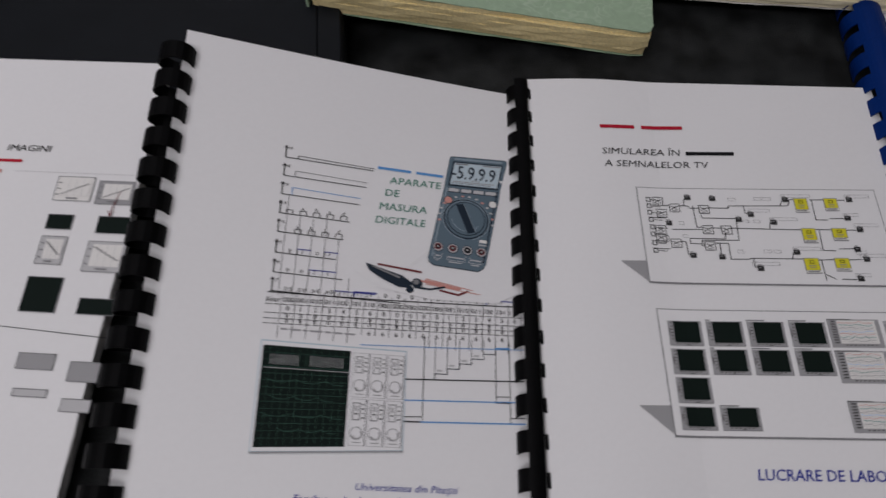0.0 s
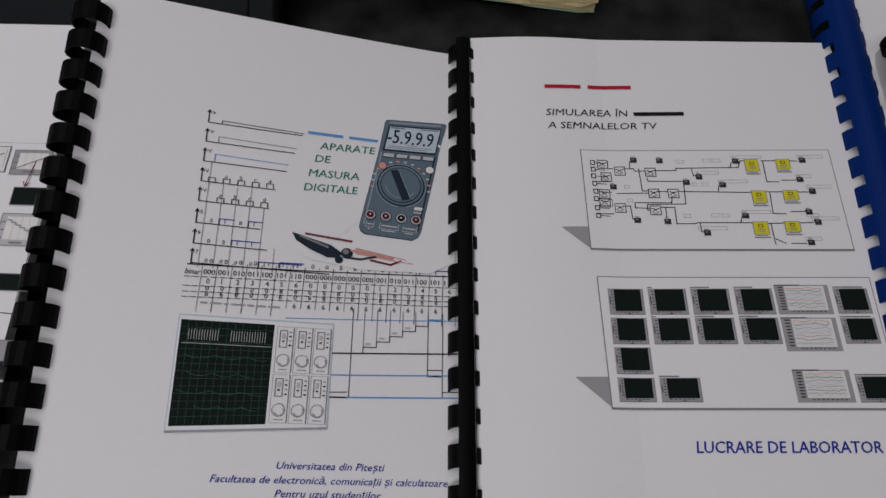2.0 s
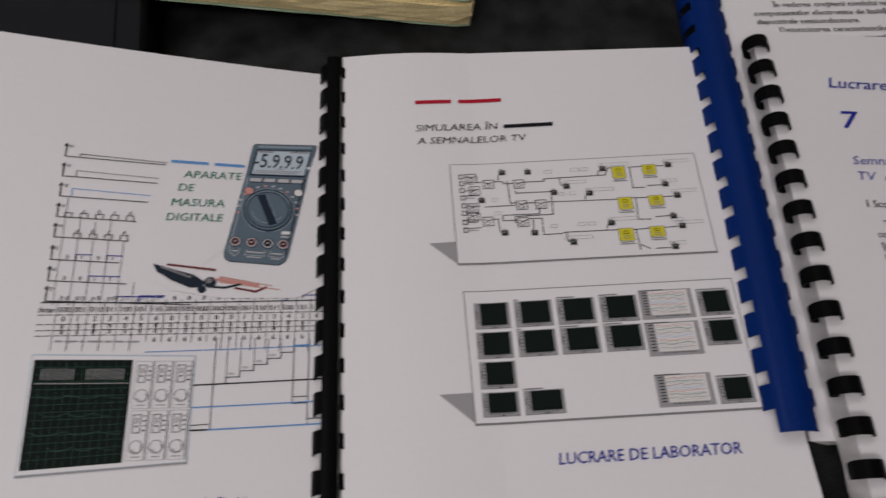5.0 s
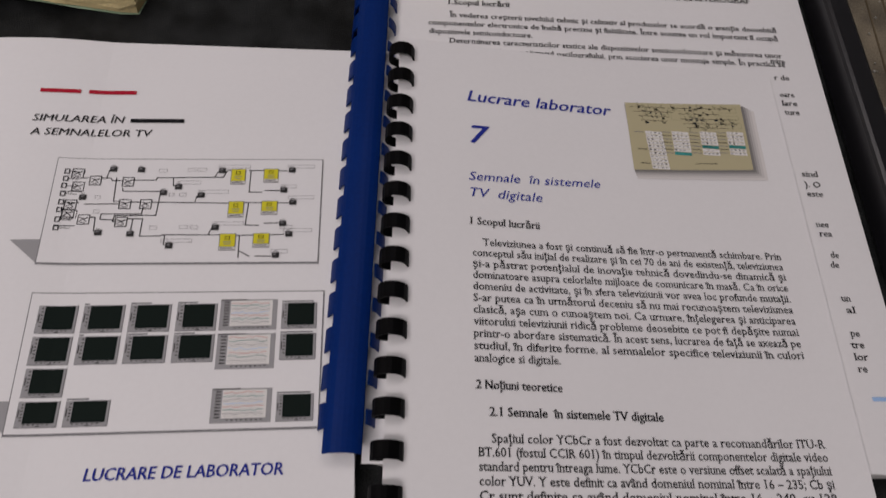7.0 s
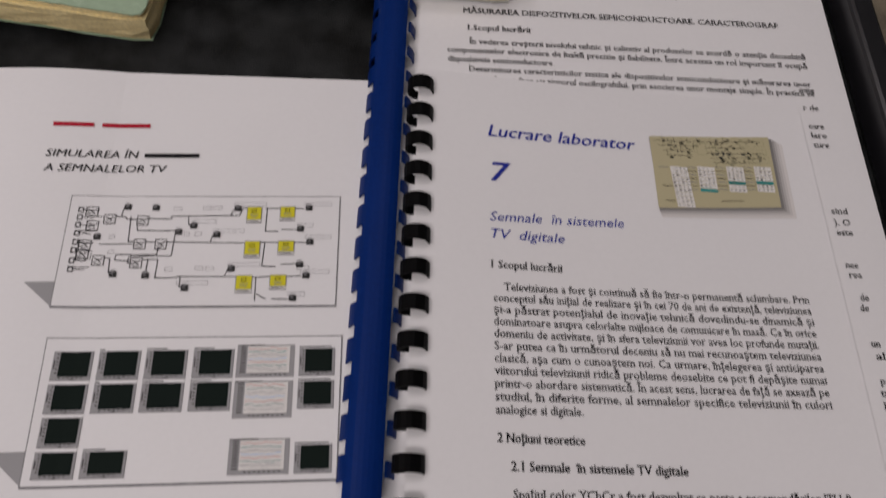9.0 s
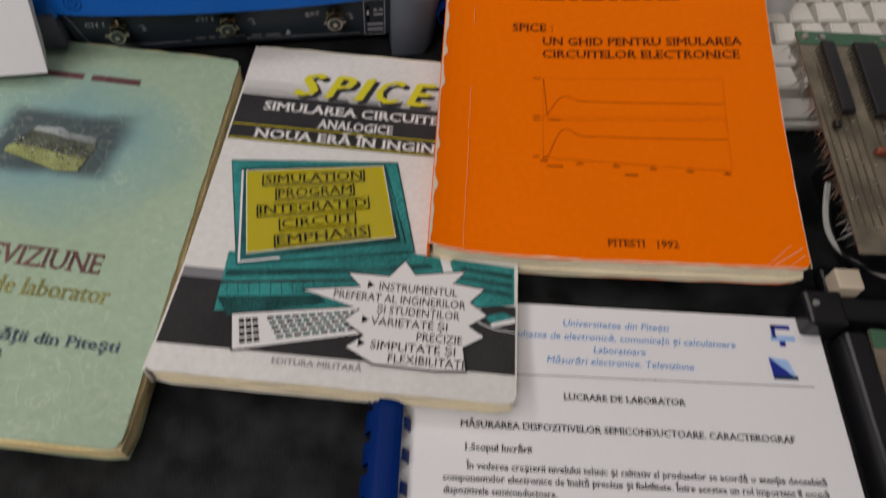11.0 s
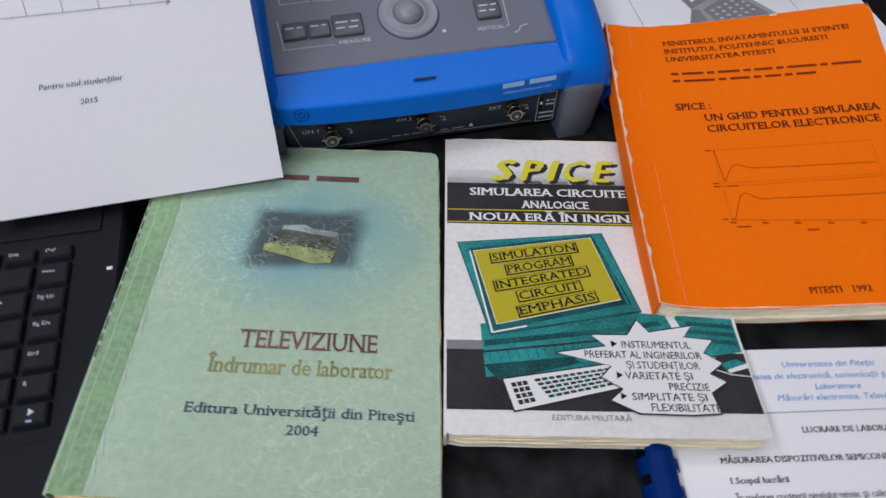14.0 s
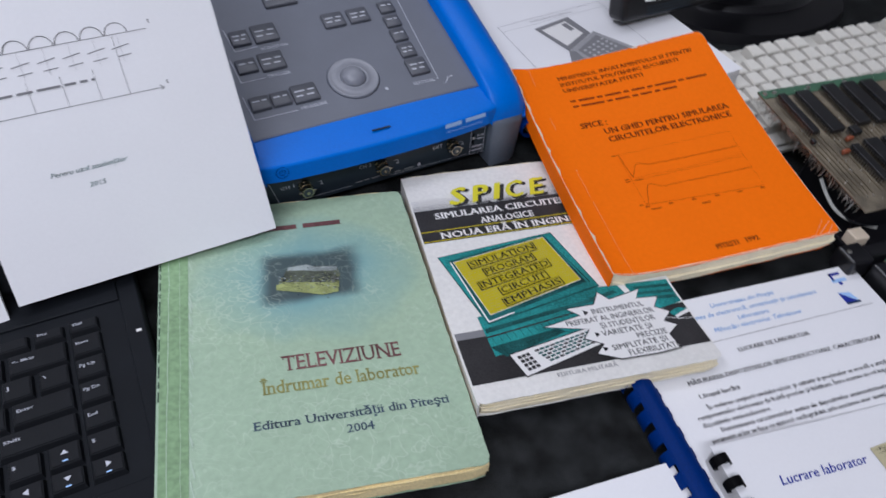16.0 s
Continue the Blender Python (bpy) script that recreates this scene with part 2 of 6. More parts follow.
class Print:
    """Ink laid on a sheet, in millimetres."""

    lines = []

    def __init__(self, sheet, lift=0.00025, apart=True):
        self.apart = apart
        self.s, self.lift, self.bm, self.mats = sheet, lift, bmesh.new(), []

    def slot(self, m):
        if m not in self.mats:
            self.mats.append(m)
        return self.mats.index(m)

    def face(self, pts, m, lvl=0):
        vs = [self.bm.verts.new(self.s.pos(u / 1000, v / 1000, self.lift + lvl * 0.00012)) for u, v in pts]
        f = self.bm.faces.new(vs)
        f.material_index = self.slot(m)

    def quad(self, a, b, c, d, m, lvl=0, step=9.0):
        """A four-sided patch a, b, c, d in turn, split finely enough to lie on a bent page."""
        a, b, c, d = [Vector(p) for p in (a, b, c, d)]
        n = max(1, math.ceil(max((b - a).length, (c - d).length) / step))
        k = max(1, math.ceil(max((d - a).length, (c - b).length) / step))
        f = lambda s, t: (a.lerp(b, s)).lerp(d.lerp(c, s), t)
        for i in range(n):
            for j in range(k):
                self.face([f(i / n, j / k), f((i + 1) / n, j / k), f((i + 1) / n, (j + 1) / k), f(i / n, (j + 1) / k)], m, lvl)

    def rect(self, u0, v0, u1, v1, m, lvl=0):
        self.quad((u0, v0), (u1, v0), (u1, v1), (u0, v1), m, lvl)

    def line(self, pts, w, m, lvl=1):
        for p, q in zip(pts, pts[1:]):
            p, q = Vector(p), Vector(q)
            d = q - p
            if d.length < 1e-6:
                continue
            n = Vector((-d.y, d.x)).normalized() * w / 2
            e = d.normalized() * w * 0.3
            self.quad(p - n - e, q - n + e, q + n + e, p + n - e, m, lvl)

    def border(self, pts, w, m, lvl=1):
        self.line([*pts, pts[0]], w, m, lvl)

    def disc(self, u, v, r, m, lvl=1, ry=None, n=24):
        ry = ry or r
        self.face([(u + r * math.cos(2 * math.pi * i / n), v - ry * math.sin(2 * math.pi * i / n)) for i in range(n)], m, lvl)

    def ring(self, u, v, r, w, m, lvl=1, n=24, a0=0, a1=360):
        self.line([(u + r * math.cos(radians(a0 + (a1 - a0) * i / n)), v - r * math.sin(radians(a0 + (a1 - a0) * i / n))) for i in range(n + 1)], w, m, lvl)

    def text(self, words, u, v, width, m, lvl=1, size=None, lean=0.0, bold=0.0, turn=0.0, centre=False, tall=1.0, serif=0.0):
        """Words from (u, v), the left end of their foot line, over the given width."""
        data = bpy.data.curves.new("lettering", "FONT")
        data.body, data.size, data.shear, data.offset, data.resolution_u = words, 1.0, lean, 0.0, 2
        ob = bpy.data.objects.new("lettering", data)
        me = ob.to_mesh()
        co = [w.co.copy() for w in me.vertices]
        if not co:
            return
        x0, x1 = min(c.x for c in co), max(c.x for c in co)
        sx = width / (x1 - x0) if width else size
        width = width or size
        sy = (size if size else sx) * tall
        ca, sa = math.cos(radians(turn)), math.sin(radians(turn))
        off = -width / 2 if centre else 0
        own = self.apart and width > 3
        bm = bmesh.new() if own else self.bm
        k = 0 if own else self.slot(m)
        # bold letters are struck three times, slightly apart
        for n, shift in enumerate((-1.0, 1.0, 0.0) if bold > 0 else (0.0,)):
            vs = []
            for c in co:
                a, b = (c.x - x0 + shift * bold) * sx + off, (c.y + shift * bold * 0.4) * sy
                vs.append(bm.verts.new(self.s.pos((u + a * ca - b * sa) / 1000, (v - a * sa - b * ca) / 1000, self.lift + lvl * 0.00012 + n * 0.00001)))
            for p in me.polygons:
                try:
                    bm.faces.new([vs[i] for i in p.vertices]).material_index = k
                except ValueError:
                    pass
        if serif:
            # small feet across free stem ends, and nibs on the arms of capitals
            count = collections.Counter(key for p in me.polygons for key in p.edge_keys)
            for p in me.polygons:
                mid = sum((co[i] for i in p.vertices), Vector()) / len(p.vertices)
                for i0, i1 in p.edge_keys:
                    if count[i0, i1] != 1:
                        continue
                    xa, xb = sorted((co[i0].x, co[i1].x))
                    ya, yb = sorted((co[i0].y, co[i1].y))
                    if yb - ya < 0.004 and 0.035 < xb - xa < 0.17:
                        nib = (xa - serif, xb + serif, ya, ya + (0.048 if mid.y > ya else -0.048))
                    elif yb - ya < 0.004 and 0.2 < xb - xa < 0.6 and (abs(ya) < 0.01 or ya > 0.66):
                        nib = (xa - serif, xa, ya, ya + (0.048 if mid.y > ya else -0.048))
                    elif xb - xa < 0.004 and 0.04 < yb - ya < 0.13 and (ya > 0.55 or abs(ya) < 0.01):
                        nib = (xa, xa + (0.04 if mid.x > xa else -0.04), *((yb, ya - serif) if ya > 0.55 else (ya, yb + serif)))
                    else:
                        continue
                    vs = []
                    for px, py in ((nib[0], nib[2]), (nib[1], nib[2]), (nib[1], nib[3]), (nib[0], nib[3])):
                        a, b = (px - x0) * sx + off, py * sy
                        vs.append(bm.verts.new(self.s.pos((u + a * ca - b * sa) / 1000, (v - a * sa - b * ca) / 1000, self.lift + lvl * 0.00012 + 0.00004)))
                    if (nib[1] > nib[0]) != (nib[3] > nib[2]):
                        vs.reverse()
                    bm.faces.new(vs).material_index = k
        ob.to_mesh_clear()
        bpy.data.objects.remove(ob)
        bpy.data.curves.remove(data)
        if own:
            Print.lines.append(part("text_line", bm, m))

    def bars(self, u, v, width, h, m, words, lvl=1):
        """Plain bars in the rhythm of words that are not spelled out."""
        total = sum(words) + len(words) - 1
        x = u
        for w in words:
            self.rect(x, v - h, x + width * w / total, v, m, lvl)
            x += width * (w + 1) / total

    def done(self, name, parent, label=""):
        if not self.bm.faces and Print.lines:
            self.bm.free()
            return Print.lines.pop()
        return part(name, self.bm, self.mats, parent, label)


def comb(owner, sheet, material, style, r, uc, zc, half=0.0042, start=0.008, broad=0.0, name="comb_ring"):
    """A plastic comb binding along the left edge: a spine and one ring every 14.3 mm."""
    a, b = sheet.pos(0, sheet.v0 + 0.002, 0), sheet.pos(0, sheet.h - 0.002, 0)
    y = (a - b).normalized()
    x = (sheet.pos(0.004, sheet.v0 + 0.002, 0) - a)
    x = (x - y * x.dot(y)).normalized()
    z = x.cross(y)
    m = Matrix((x, y, z)).transposed().to_4x4()
    m.translation = a
    length = (a - b).length
    t = 0.0007

    def arc(bm, a0, a1, y0, y1, n, taper=False):
        prev = None
        for i in range(n + 1):
            ang = radians(a0 + (a1 - a0) * i / n)
            k = 1.0
            if taper:
                k = (1.0 if i > n * 0.45 else 0.55 + 0.45 * i / (n * 0.45)) if style == "ring" else (1.0 if i < n * 0.6 else 0.7)
            ym, yh = (y0 + y1) / 2, (y1 - y0) / 2 * k
            row = []
            for rr in (r, r - t):
                px, pz = uc + rr * math.cos(ang), zc + rr * math.sin(ang)
                row += [bm.verts.new((px, ym - yh, pz)), bm.verts.new((px, ym + yh, pz))]
            if prev:
                for i0, i1 in ((0, 1), (1, 3), (3, 2), (2, 0)):
                    bm.faces.new([prev[i0], row[i0], row[i1], prev[i1]])
            else:
                bm.faces.new([row[0], row[1], row[3], row[2]])
            prev = row
        bm.faces.new([prev[0], prev[2], prev[3], prev[1]])

    spine, ring = (286, 330), (290, 10)
    if style == "flat":
        spine, ring = (108 + broad, 52), (104 + broad, 250)
    bm = bmesh.new()
    arc(bm, *spine, -length, 0, 8)
    ob = part("comb_spine", bm, material, owner, smooth=False)
    ob.matrix_basis = m
    bm = bmesh.new()
    arc(bm, *ring, -half, half, 14, taper=True)
    if style == "flat":
        arc(bm, 44, 0, -0.0028, 0.0028, 5)
    me = None
    i = 0
    while start + i * 0.0143 < length - 0.004:
        if me is None:
            rg = part(name, bm, material, owner)
            me = rg.data
        else:
            rg = new(name, me)
            rg.parent = owner
        rg.matrix_basis = m @ Matrix.Translation((0, -start - i * 0.0143, 0))
        i += 1
    # the punched slots in the page
    return ob


def flat(o, deg, w, h, zf, v0=0.0):
    return Sheet(pose(o[0], o[1], 0, 0, 0, deg), w, h, zf, v0)


SKEW_B = 0.03

# ---- the pages' planes ----
SA = flat((-0.157, -0.0126), 2.5, 0.162, 0.25, lambda u, v: 0.007 + max(0, 1 - u / 0.16) ** 1.1 * (0.048 - 0.033 * v / 0.25), 0.0025)
SB = flat((0, 0), 2.8, 0.170, 0.25, lambda u, v: 0.0115 - 0.012 * u + 0.0016 * math.sin(min(1, u / 0.06) * math.pi))
SB.skew = SKEW_B
SC = flat((0.1835, 0.114), -0.4, 0.209, 0.297, lambda u, v: 0.0075)
SD = flat((0.1895, 0.0), 0, 0.1755, 0.25, lambda u, v: 0.0098 + 0.0138 * max(0, 1 - u / 0.17) ** 1.5)
SG = flat((-0.107, 0.2725), -2, 0.179, 0.239, lambda u, v: 0.018 + 0.022 * max(0, 1 - u / 0.178) * (0.3 + 0.7 * v / 0.24))
SW = flat((0.0784, 0.283), -3, 0.167, 0.2215, lambda u, v: 0.0150 + 0.002 * min(v, 0.15) / 0.15 + 0.0075 * (max(0, v - 0.15) / 0.072) ** 1.5)
def orange_bow(u, v):
    a, c = u / 0.19, v / 0.228
    return 0.0457 + 0.0205 * a - 0.0464 * c + 0.0009 * a * a - 0.0095 * a * c + 0.0204 * c * c + 0.0107 * math.exp(-u / 0.022)


SO = flat((0.197, 0.360), -1.5, 0.192, 0.2275, orange_bow, 0.0015)
SO.skew = -0.058
SZ = flat((-0.36, -0.0136), 0, 0.185, 0.25, lambda u, v: 0.030 - 0.085 * v)
PU, PR = Vector((0.98064, 0.19571, -0.00674)), Vector((-0.10018, 0.53093, 0.84147))
PM = Matrix((PU, PR, PU.cross(PR))).transposed().to_4x4()
PM.translation = Vector((-0.028, 0.234, 0.031)) - PU * 0.168 + PR * 0.25
SP = Sheet(PM, 0.168, 0.25)
PM2 = PM.copy()
PM2.translation = PM.translation - PU * 0.176 - PR * 0.016 - PU.cross(PR) * 0.004
SP2 = Sheet(PM2, 0.168, 0.25)
NM = pose(0.2075, 0.294, 0.0335, 0, 0, 8.5) @ Matrix.Rotation(radians(-3.3), 4, "Y") @ Matrix.Translation((0, 0.297, 0))
SN = Sheet(NM, 0.217, 0.297)

# ---- room and desk ----
def room():
    for name, b in (("wall_north", (-3, 3, -0.75, 3, 3.1, 2.0)), ("wall_south", (-3, -3.1, -0.75, 3, -3, 2.0)),
                    ("wall_west", (-3.1, -3.1, -0.75, -3, 3.1, 2.0)), ("wall_east", (3, -3.1, -0.75, 3.1, 3.1, 2.0))):
        tagged(part(name, box(bmesh.new(), *b), WALL), "plain white painted laboratory wall", "wall", kind="structure")
    tagged(part("floor", box(bmesh.new(), -3.1, -3.1, -0.85, 3.1, 3.1, -0.75), FLOOR), "grey linoleum laboratory floor", "floor", kind="structure")
    tagged(part("ceiling", box(bmesh.new(), -3.1, -3.1, 2.0, 3.1, 3.1, 2.1), WALL), "plain white ceiling with tube lights", "ceiling", kind="structure")
    desk = thing("desk", "black textured laminate desk covered with books and instruments", "desk", pose(0, 0, 0))
    part("desk_top", box(bmesh.new(), -0.75, -0.42, -0.03, 1.0, 0.85, 0, 0.002), DESK, desk)
    for x, y in ((-0.7, -0.37), (0.95, -0.37), (-0.7, 0.8), (0.95, 0.8)):
        part("leg", box(bmesh.new(), x - 0.025, y - 0.025, -0.75, x + 0.025, y + 0.025, -0.031, 0.003), BLACKPL, desk)


room()


# ---- comb-bound booklets ----
def booklet(label, sheet, thick, comb_mat, style, r, uc, zc, rise=None, seed=1, inset=0.0):
    ob = thing("comb_bound_booklet", label, "booklet", pose(*sheet.pos(0, sheet.h, -thick)), "comb-bound laboratory booklets")
    inv = ob.matrix_world.inverted()
    bm = slab(sheet, -0.0005, -thick, 24, 30, u0=0.0008, ragged=0.0004, seed=seed, rise=rise)
    kids = [part("page_block", bm, PAGES, None)]
    bm = slab(sheet, 0, -0.0002, 40, 48)
    kids.append(part("cover", bm, PAPER, None, "white printed paper cover", smooth=False))
    return ob, inv, kids


def adopt(ob, kids):
    kids = kids + Print.lines
    Print.lines.clear()
    for k in kids:
        k.parent = ob
        k.matrix_parent_inverse = ob.matrix_world.inverted()


def comb_on(ob, sheet, m, style, r, uc, zc, half=0.0042, start=0.008, broad=0.0):
    before = set(bpy.data.objects)
    comb(None, sheet, m, style, r, uc, zc, half, start, broad)
    adopt(ob, [o for o in bpy.data.objects if o not in before])


def booklet_a():
    ob, inv, kids = booklet("white comb-bound booklet with a multimeter printed on its cover", SA, 0.006, BLACKPL, "ring", 0.008, 0, 0, seed=2)
    pr = Print(SA)
    for i, v in enumerate((58.5, 67.5, 76.5, 85.5, 94.2, 103.6, 112.3, 120.4)):
        u0 = 47.4 + i * 0.1
        pr.line([(u0, v - 5.6), (u0, v)], 0.42, K)
        pr.line([(u0 - 0.7, v - 4.6), (u0, v - 5.9), (u0 + 0.7, v - 4.6)], 0.35, K)
        pr.text("VVVVV567"[i], u0 + 1.2, v - 4, 0, K, size=2.2)
        end = (85, 82.5, 80, 76.5, 74.5, 72, 75.5, 100)[i]
        pr.line([(u0, v), (end, v + 0.5)], 0.38, K)
        if i < 3:
            h = (0.9, 2.2, 3.0)[i]
            pr.line([(52.8 - i * 0.5, v), (52.8 - i * 0.5, v - h - 0.6), (end + 0.5, v - h + 0.4)], 0.3, (K, KG, SKY)[i])
        elif i < 5:
            for k in range(5 if i == 3 else 4):
                u = (50.4 if i == 3 else 54.6) + k * 5.6
                if i == 3 or k < 4:
                    pr.line([(u, v), (u, v - 1.9), (u + 2.6, v - 1.9), (u + 2.6, v)], 0.32, K)
                    if i == 4 or k:
                        pr.text("-abcd"[k] if i == 3 else "abcd"[k], u + 0.6, v - 2.3, 0, K, size=2.5)
        else:
            row = ("0101", "0011", "0000111")[i - 5]
            for k, w in enumerate(row):
                u = 51 + k * 5.5
                pr.text(w, u + 2, v - 0.5, 0, K, size=2.4)
                if w == "1":
                    pr.line([(u, v - 2.4), (u + 5.5, v - 2.4)], 0.4, BLUE)
                    if k and row[k - 1] == "0":
                        pr.line([(u, v), (u, v - 2.4)], 0.35, K)
    for k in range(7):
        u = 50.8 + k * 5.5
        pr.line([(u, (77, 85, 87, 86, 95, 112, 118)[k]), (u, 122)], 0.22, KG)
    kids.append(pr.done("waveform_drawing", None))
    pr = Print(SA)
    fall = lambda u, v: v - 0.026 * (u - 48)
    pr.line([(47, 121.0), (92, 120.2), (151, 118.2)], 0.45, K)
    for v, step in ((125.9, 3.2), (129.6, 3.2), (131.9, 3.2), (134.0, 3.2)):
        u = 46.5
        while u < 150:
            pr.line([(u, fall(u, v)), (u + step * 0.6, fall(u + step * 0.6, v))], 0.28, K)
            pr.rect(u + step * 0.76, fall(u, v) - 0.15, u + step * 0.86, fall(u, v) + 0.15, K, 1)
            u += step
    rnd = random.Random(4)
    pr.text("binar", 46.4, 124.9, 5.8, K, size=3.2, lean=0.25)
    for k in range(19):
        u = 52.6 + k * 5.45
        pr.line([(u, fall(u, 120)), (u - 0.5, 139.5 if k < 6 or k > 10 else 136)], 0.22, K if k % 2 else KG)
        if k == 18:
            break
        n = k if k < 7 else (0 if k < 11 else k - 11)
        pr.text(str(1 if n > 3 else 0), u + 2.3, fall(u, 120.2), 0, K, size=2.6)
        pr.text(format(n, "03b"), u + 0.5, fall(u, 124.8), 0, K, size=3.0)
        pr.text(str(n), u + 2.0, fall(u, 128.4), 0, K, size=2.8)
        for r in range(2):
            pr.text(rnd.choice("086"), u + 2.0, fall(u, 131.2 + r * 2.2), 0, K, size=2.8)
        if k > 5:
            pr.text("6", u + 2.0, fall(u, 137.0), 0, K, size=2.8)
    pr.bars(53.5, 136.3, 29, 0.7, KM, (3, 5, 2, 6, 3, 4, 5))
    pr.line([(81, 119.8), (81, 117.6), (90, 117.4)], 0.4, BLUE), pr.line([(135.8, 118.4), (135.8, 116.4), (150, 116.0)], 0.4, BLUE)
    pr.line([(85, 140.0), (118, 138.8), (151, 137.4)], 0.3, SKY)
    kids.append(pr.done("number_table", None))
    pr = Print(SA)
    pr.quad((46.5, 140.7), (103.4, 141.2), (103.6, 181.2), (46.9, 184.3), LCD, 0)
    pr.quad((47.0, 141.3), (103, 141.8), (103.1, 180.4), (47.3, 183.4), PAPER, 1)
    pr.quad((47.7, 142.9), (81.4, 143.0), (81.5, 180.2), (48.1, 182.0), SCR, 2)
    for k in range(1, 12):
        pr.line([(47.7 + k * 2.8, 143.0), (48.1 + k * 2.78, 181.8 - k * 0.14)], 0.1, SCRL, 3)
    for k in range(1, 14):
        pr.line([(47.8, 143 + k * 2.75), (81.4, 143 + k * 2.62)], 0.1, SCRL, 3)
    for k in range(30):
        u = 51 + k * 0.95
        if k in (12, 13, 14, 15):
            continue
        pr.line([(u, 146.4), (u, 150.4)], 0.18, KL, 4)
    pr.line([(49, 151.8), (81, 151.8)], 0.2, KL, 4)
    for c in range(3):
        for r in range(2):
            u, v = 82.6 + c * 6.9, 143.6 + r * 18.4
            pr.border([(u, v), (u + 6.2, v), (u + 6.2, v + 17.6), (u, v + 17.6)], 0.2, KL, 3)
            pr.rect(u + 6.0, v, u + 6.3, v + 17.6, KG, 4)
            pr.border([(u + 1.2, v + 1.5), (u + 3.8, v + 1.5), (u + 3.8, v + 8), (u + 1.2, v + 8)], 0.3, KG, 4)
            pr.rect(u + 1.9, v + 2.6, u + 3.0, v + 4.6, KL, 4), pr.rect(u + 2.1, v + 5.4, u + 2.9, v + 6.0, K, 5)
            for q in range(4):
                pr.rect(u + 4.6, v + 1.8 + q * 1.7, u + 5.5, v + 2.3 + q * 1.7, K if q % 2 else KM, 4)
            pr.ring(u + 3.0, v + 13, 2.3, 0.25, KM, 4), pr.ring(u + 3.3, v + 13.4, 1.7, 0.5, KL, 4, a0=200, a1=400)
            pr.rect(u + 1.6, v + 16.3, u + 4.8, v + 16.6, KM, 4)
    for k, (u, v, w) in enumerate(((50, 156.5, 30), (52, 163, 24), (49, 169.5, 31), (56, 175, 22))):
        pr.line([(u + i * w / 8, v + (0.7 if i % 3 else -0.5)) for i in range(9)], 0.14, SCRL, 4)
    pr.line([(47.2, 184.0), (103.3, 181.0)], 0.6, KM, 3)
    kids.append(pr.done("oscilloscope_picture", None))
    pr = Print(SA)
    st = [(114.8, 152.2)]
    for k in range(6):
        st += [(st[-1][0], st[-1][1] - 2.35), (st[-1][0] + 4.95, st[-1][1] - 2.4)]
    pr.line(st, 0.32, METERD), pr.line([(139.4, 137.6), (145.2, 137.3)], 0.7, SKY)
    for u0, v0, v1, m, w in ((103.5, 152.8, 150.9, K, 0.5), (103.5, 161.2, 159.6, SKY, 0.45), (109.6, 169.4, 168.2, SKY, 0.5)):
        pr.line([(u0, v0), (151, v1)], w, m)
    for i, u in enumerate((110.4, 114.8, 119.7, 124.7, 129.6, 134.6, 139.5, 145.2)):
        pr.line([(u, 134.5), (u, (169.3, 150, 147.6, 145.2, 142.8, 140.4, 160.2, 168.4)[i])], 0.26, K if i in (0, 6, 7) else KG)
    pr.line([(103.6, 167.7), (109.8, 167.4)], 0.3, K), pr.line([(103.6, 169.5), (109.8, 169.4)], 0.55, K)
    pr.line([(139.5, 157.8), (145.2, 157.6)], 0.3, K), pr.line([(139.5, 160.2), (145.2, 160.1)], 0.5, K), pr.line([(145.2, 166.2), (151, 166)], 0.3, K)
    for i in range(4):
        pr.bars(115.6 + i * 5, 148.9 - i * 2.4, 2, 0.8, KL, (2,))
    kids.append(pr.done("staircase_diagram", None))
    pr = Print(SA)
    pr.bars(87.1, 57.6, 29.2, 1.3, SKY, (6, 5))
    for w, u, v, wd in (("APARATE", 92.4, 64.4, 23.2), ("DE", 90.9, 70.8, 6.4), ("MASURA", 88.8, 77.9, 20.6), ("DIGITALE", 87.5, 84.7, 21.8)):
        pr.text(w, u, v, wd, GREENI, size=5.0, lean=0.12, turn=1.5)
    for w, u, v, wd in (("Universitatea din Pitești", 86.8, 195.5, 38), ("Facultatea de electronică, comunicații și calculatoare", 64.5, 200.4, 83), ("Pentru uzul studenților", 87, 205, 37)):
        pr.text(w, u, v, wd, BLUE, size=3.6, lean=0.25)
    kids.append(pr.done("title_lettering", None))
    pr = Print(SA)
    # soft white plate behind the meter
    pr.face([(80, 108), (92, 100), (108, 98), (117.2, 66), (119.5, 45), (148, 42), (152, 60), (150, 112), (140, 117.5), (112, 118), (92, 115)], PAPER, 3)
    q = ((119.4, 45.7), (146.2, 44.0), (135.4, 103.4), (110.2, 101.8))
    f = lambda s, t: Vector(q[0]).lerp(Vector(q[1]), s).lerp(Vector(q[3]).lerp(Vector(q[2]), s), t)
    outline = [f(s, t) for s, t in ((0.05, 0), (0.95, 0), (0.99, 0.008), (1, 0.03), (0.985, 0.3), (0.985, 0.93), (0.96, 0.97), (0.88, 1), (0.12, 1), (0.04, 0.98), (0, 0.94), (0.015, 0.3), (0, 0.03), (0.01, 0.008))]
    pr.face([c0 + (c0 - f(0.5, 0.5)) * 0.012 for c0 in outline][::-1], METERD, 4)
    pr.face(outline[::-1], METER, 5)
    sub = lambda s0, t0, s1, t1, m, lvl: pr.quad(f(s0, t0), f(s1, t0), f(s1, t1), f(s0, t1), m, lvl)
    sub(0.05, 0.30, 0.075, 0.93, METERL, 6), sub(0.925, 0.30, 0.95, 0.93, METERD, 6), sub(0.08, 0.012, 0.92, 0.03, METERL, 6)
    sub(0.07, 0.045, 0.94, 0.285, METERD, 6)
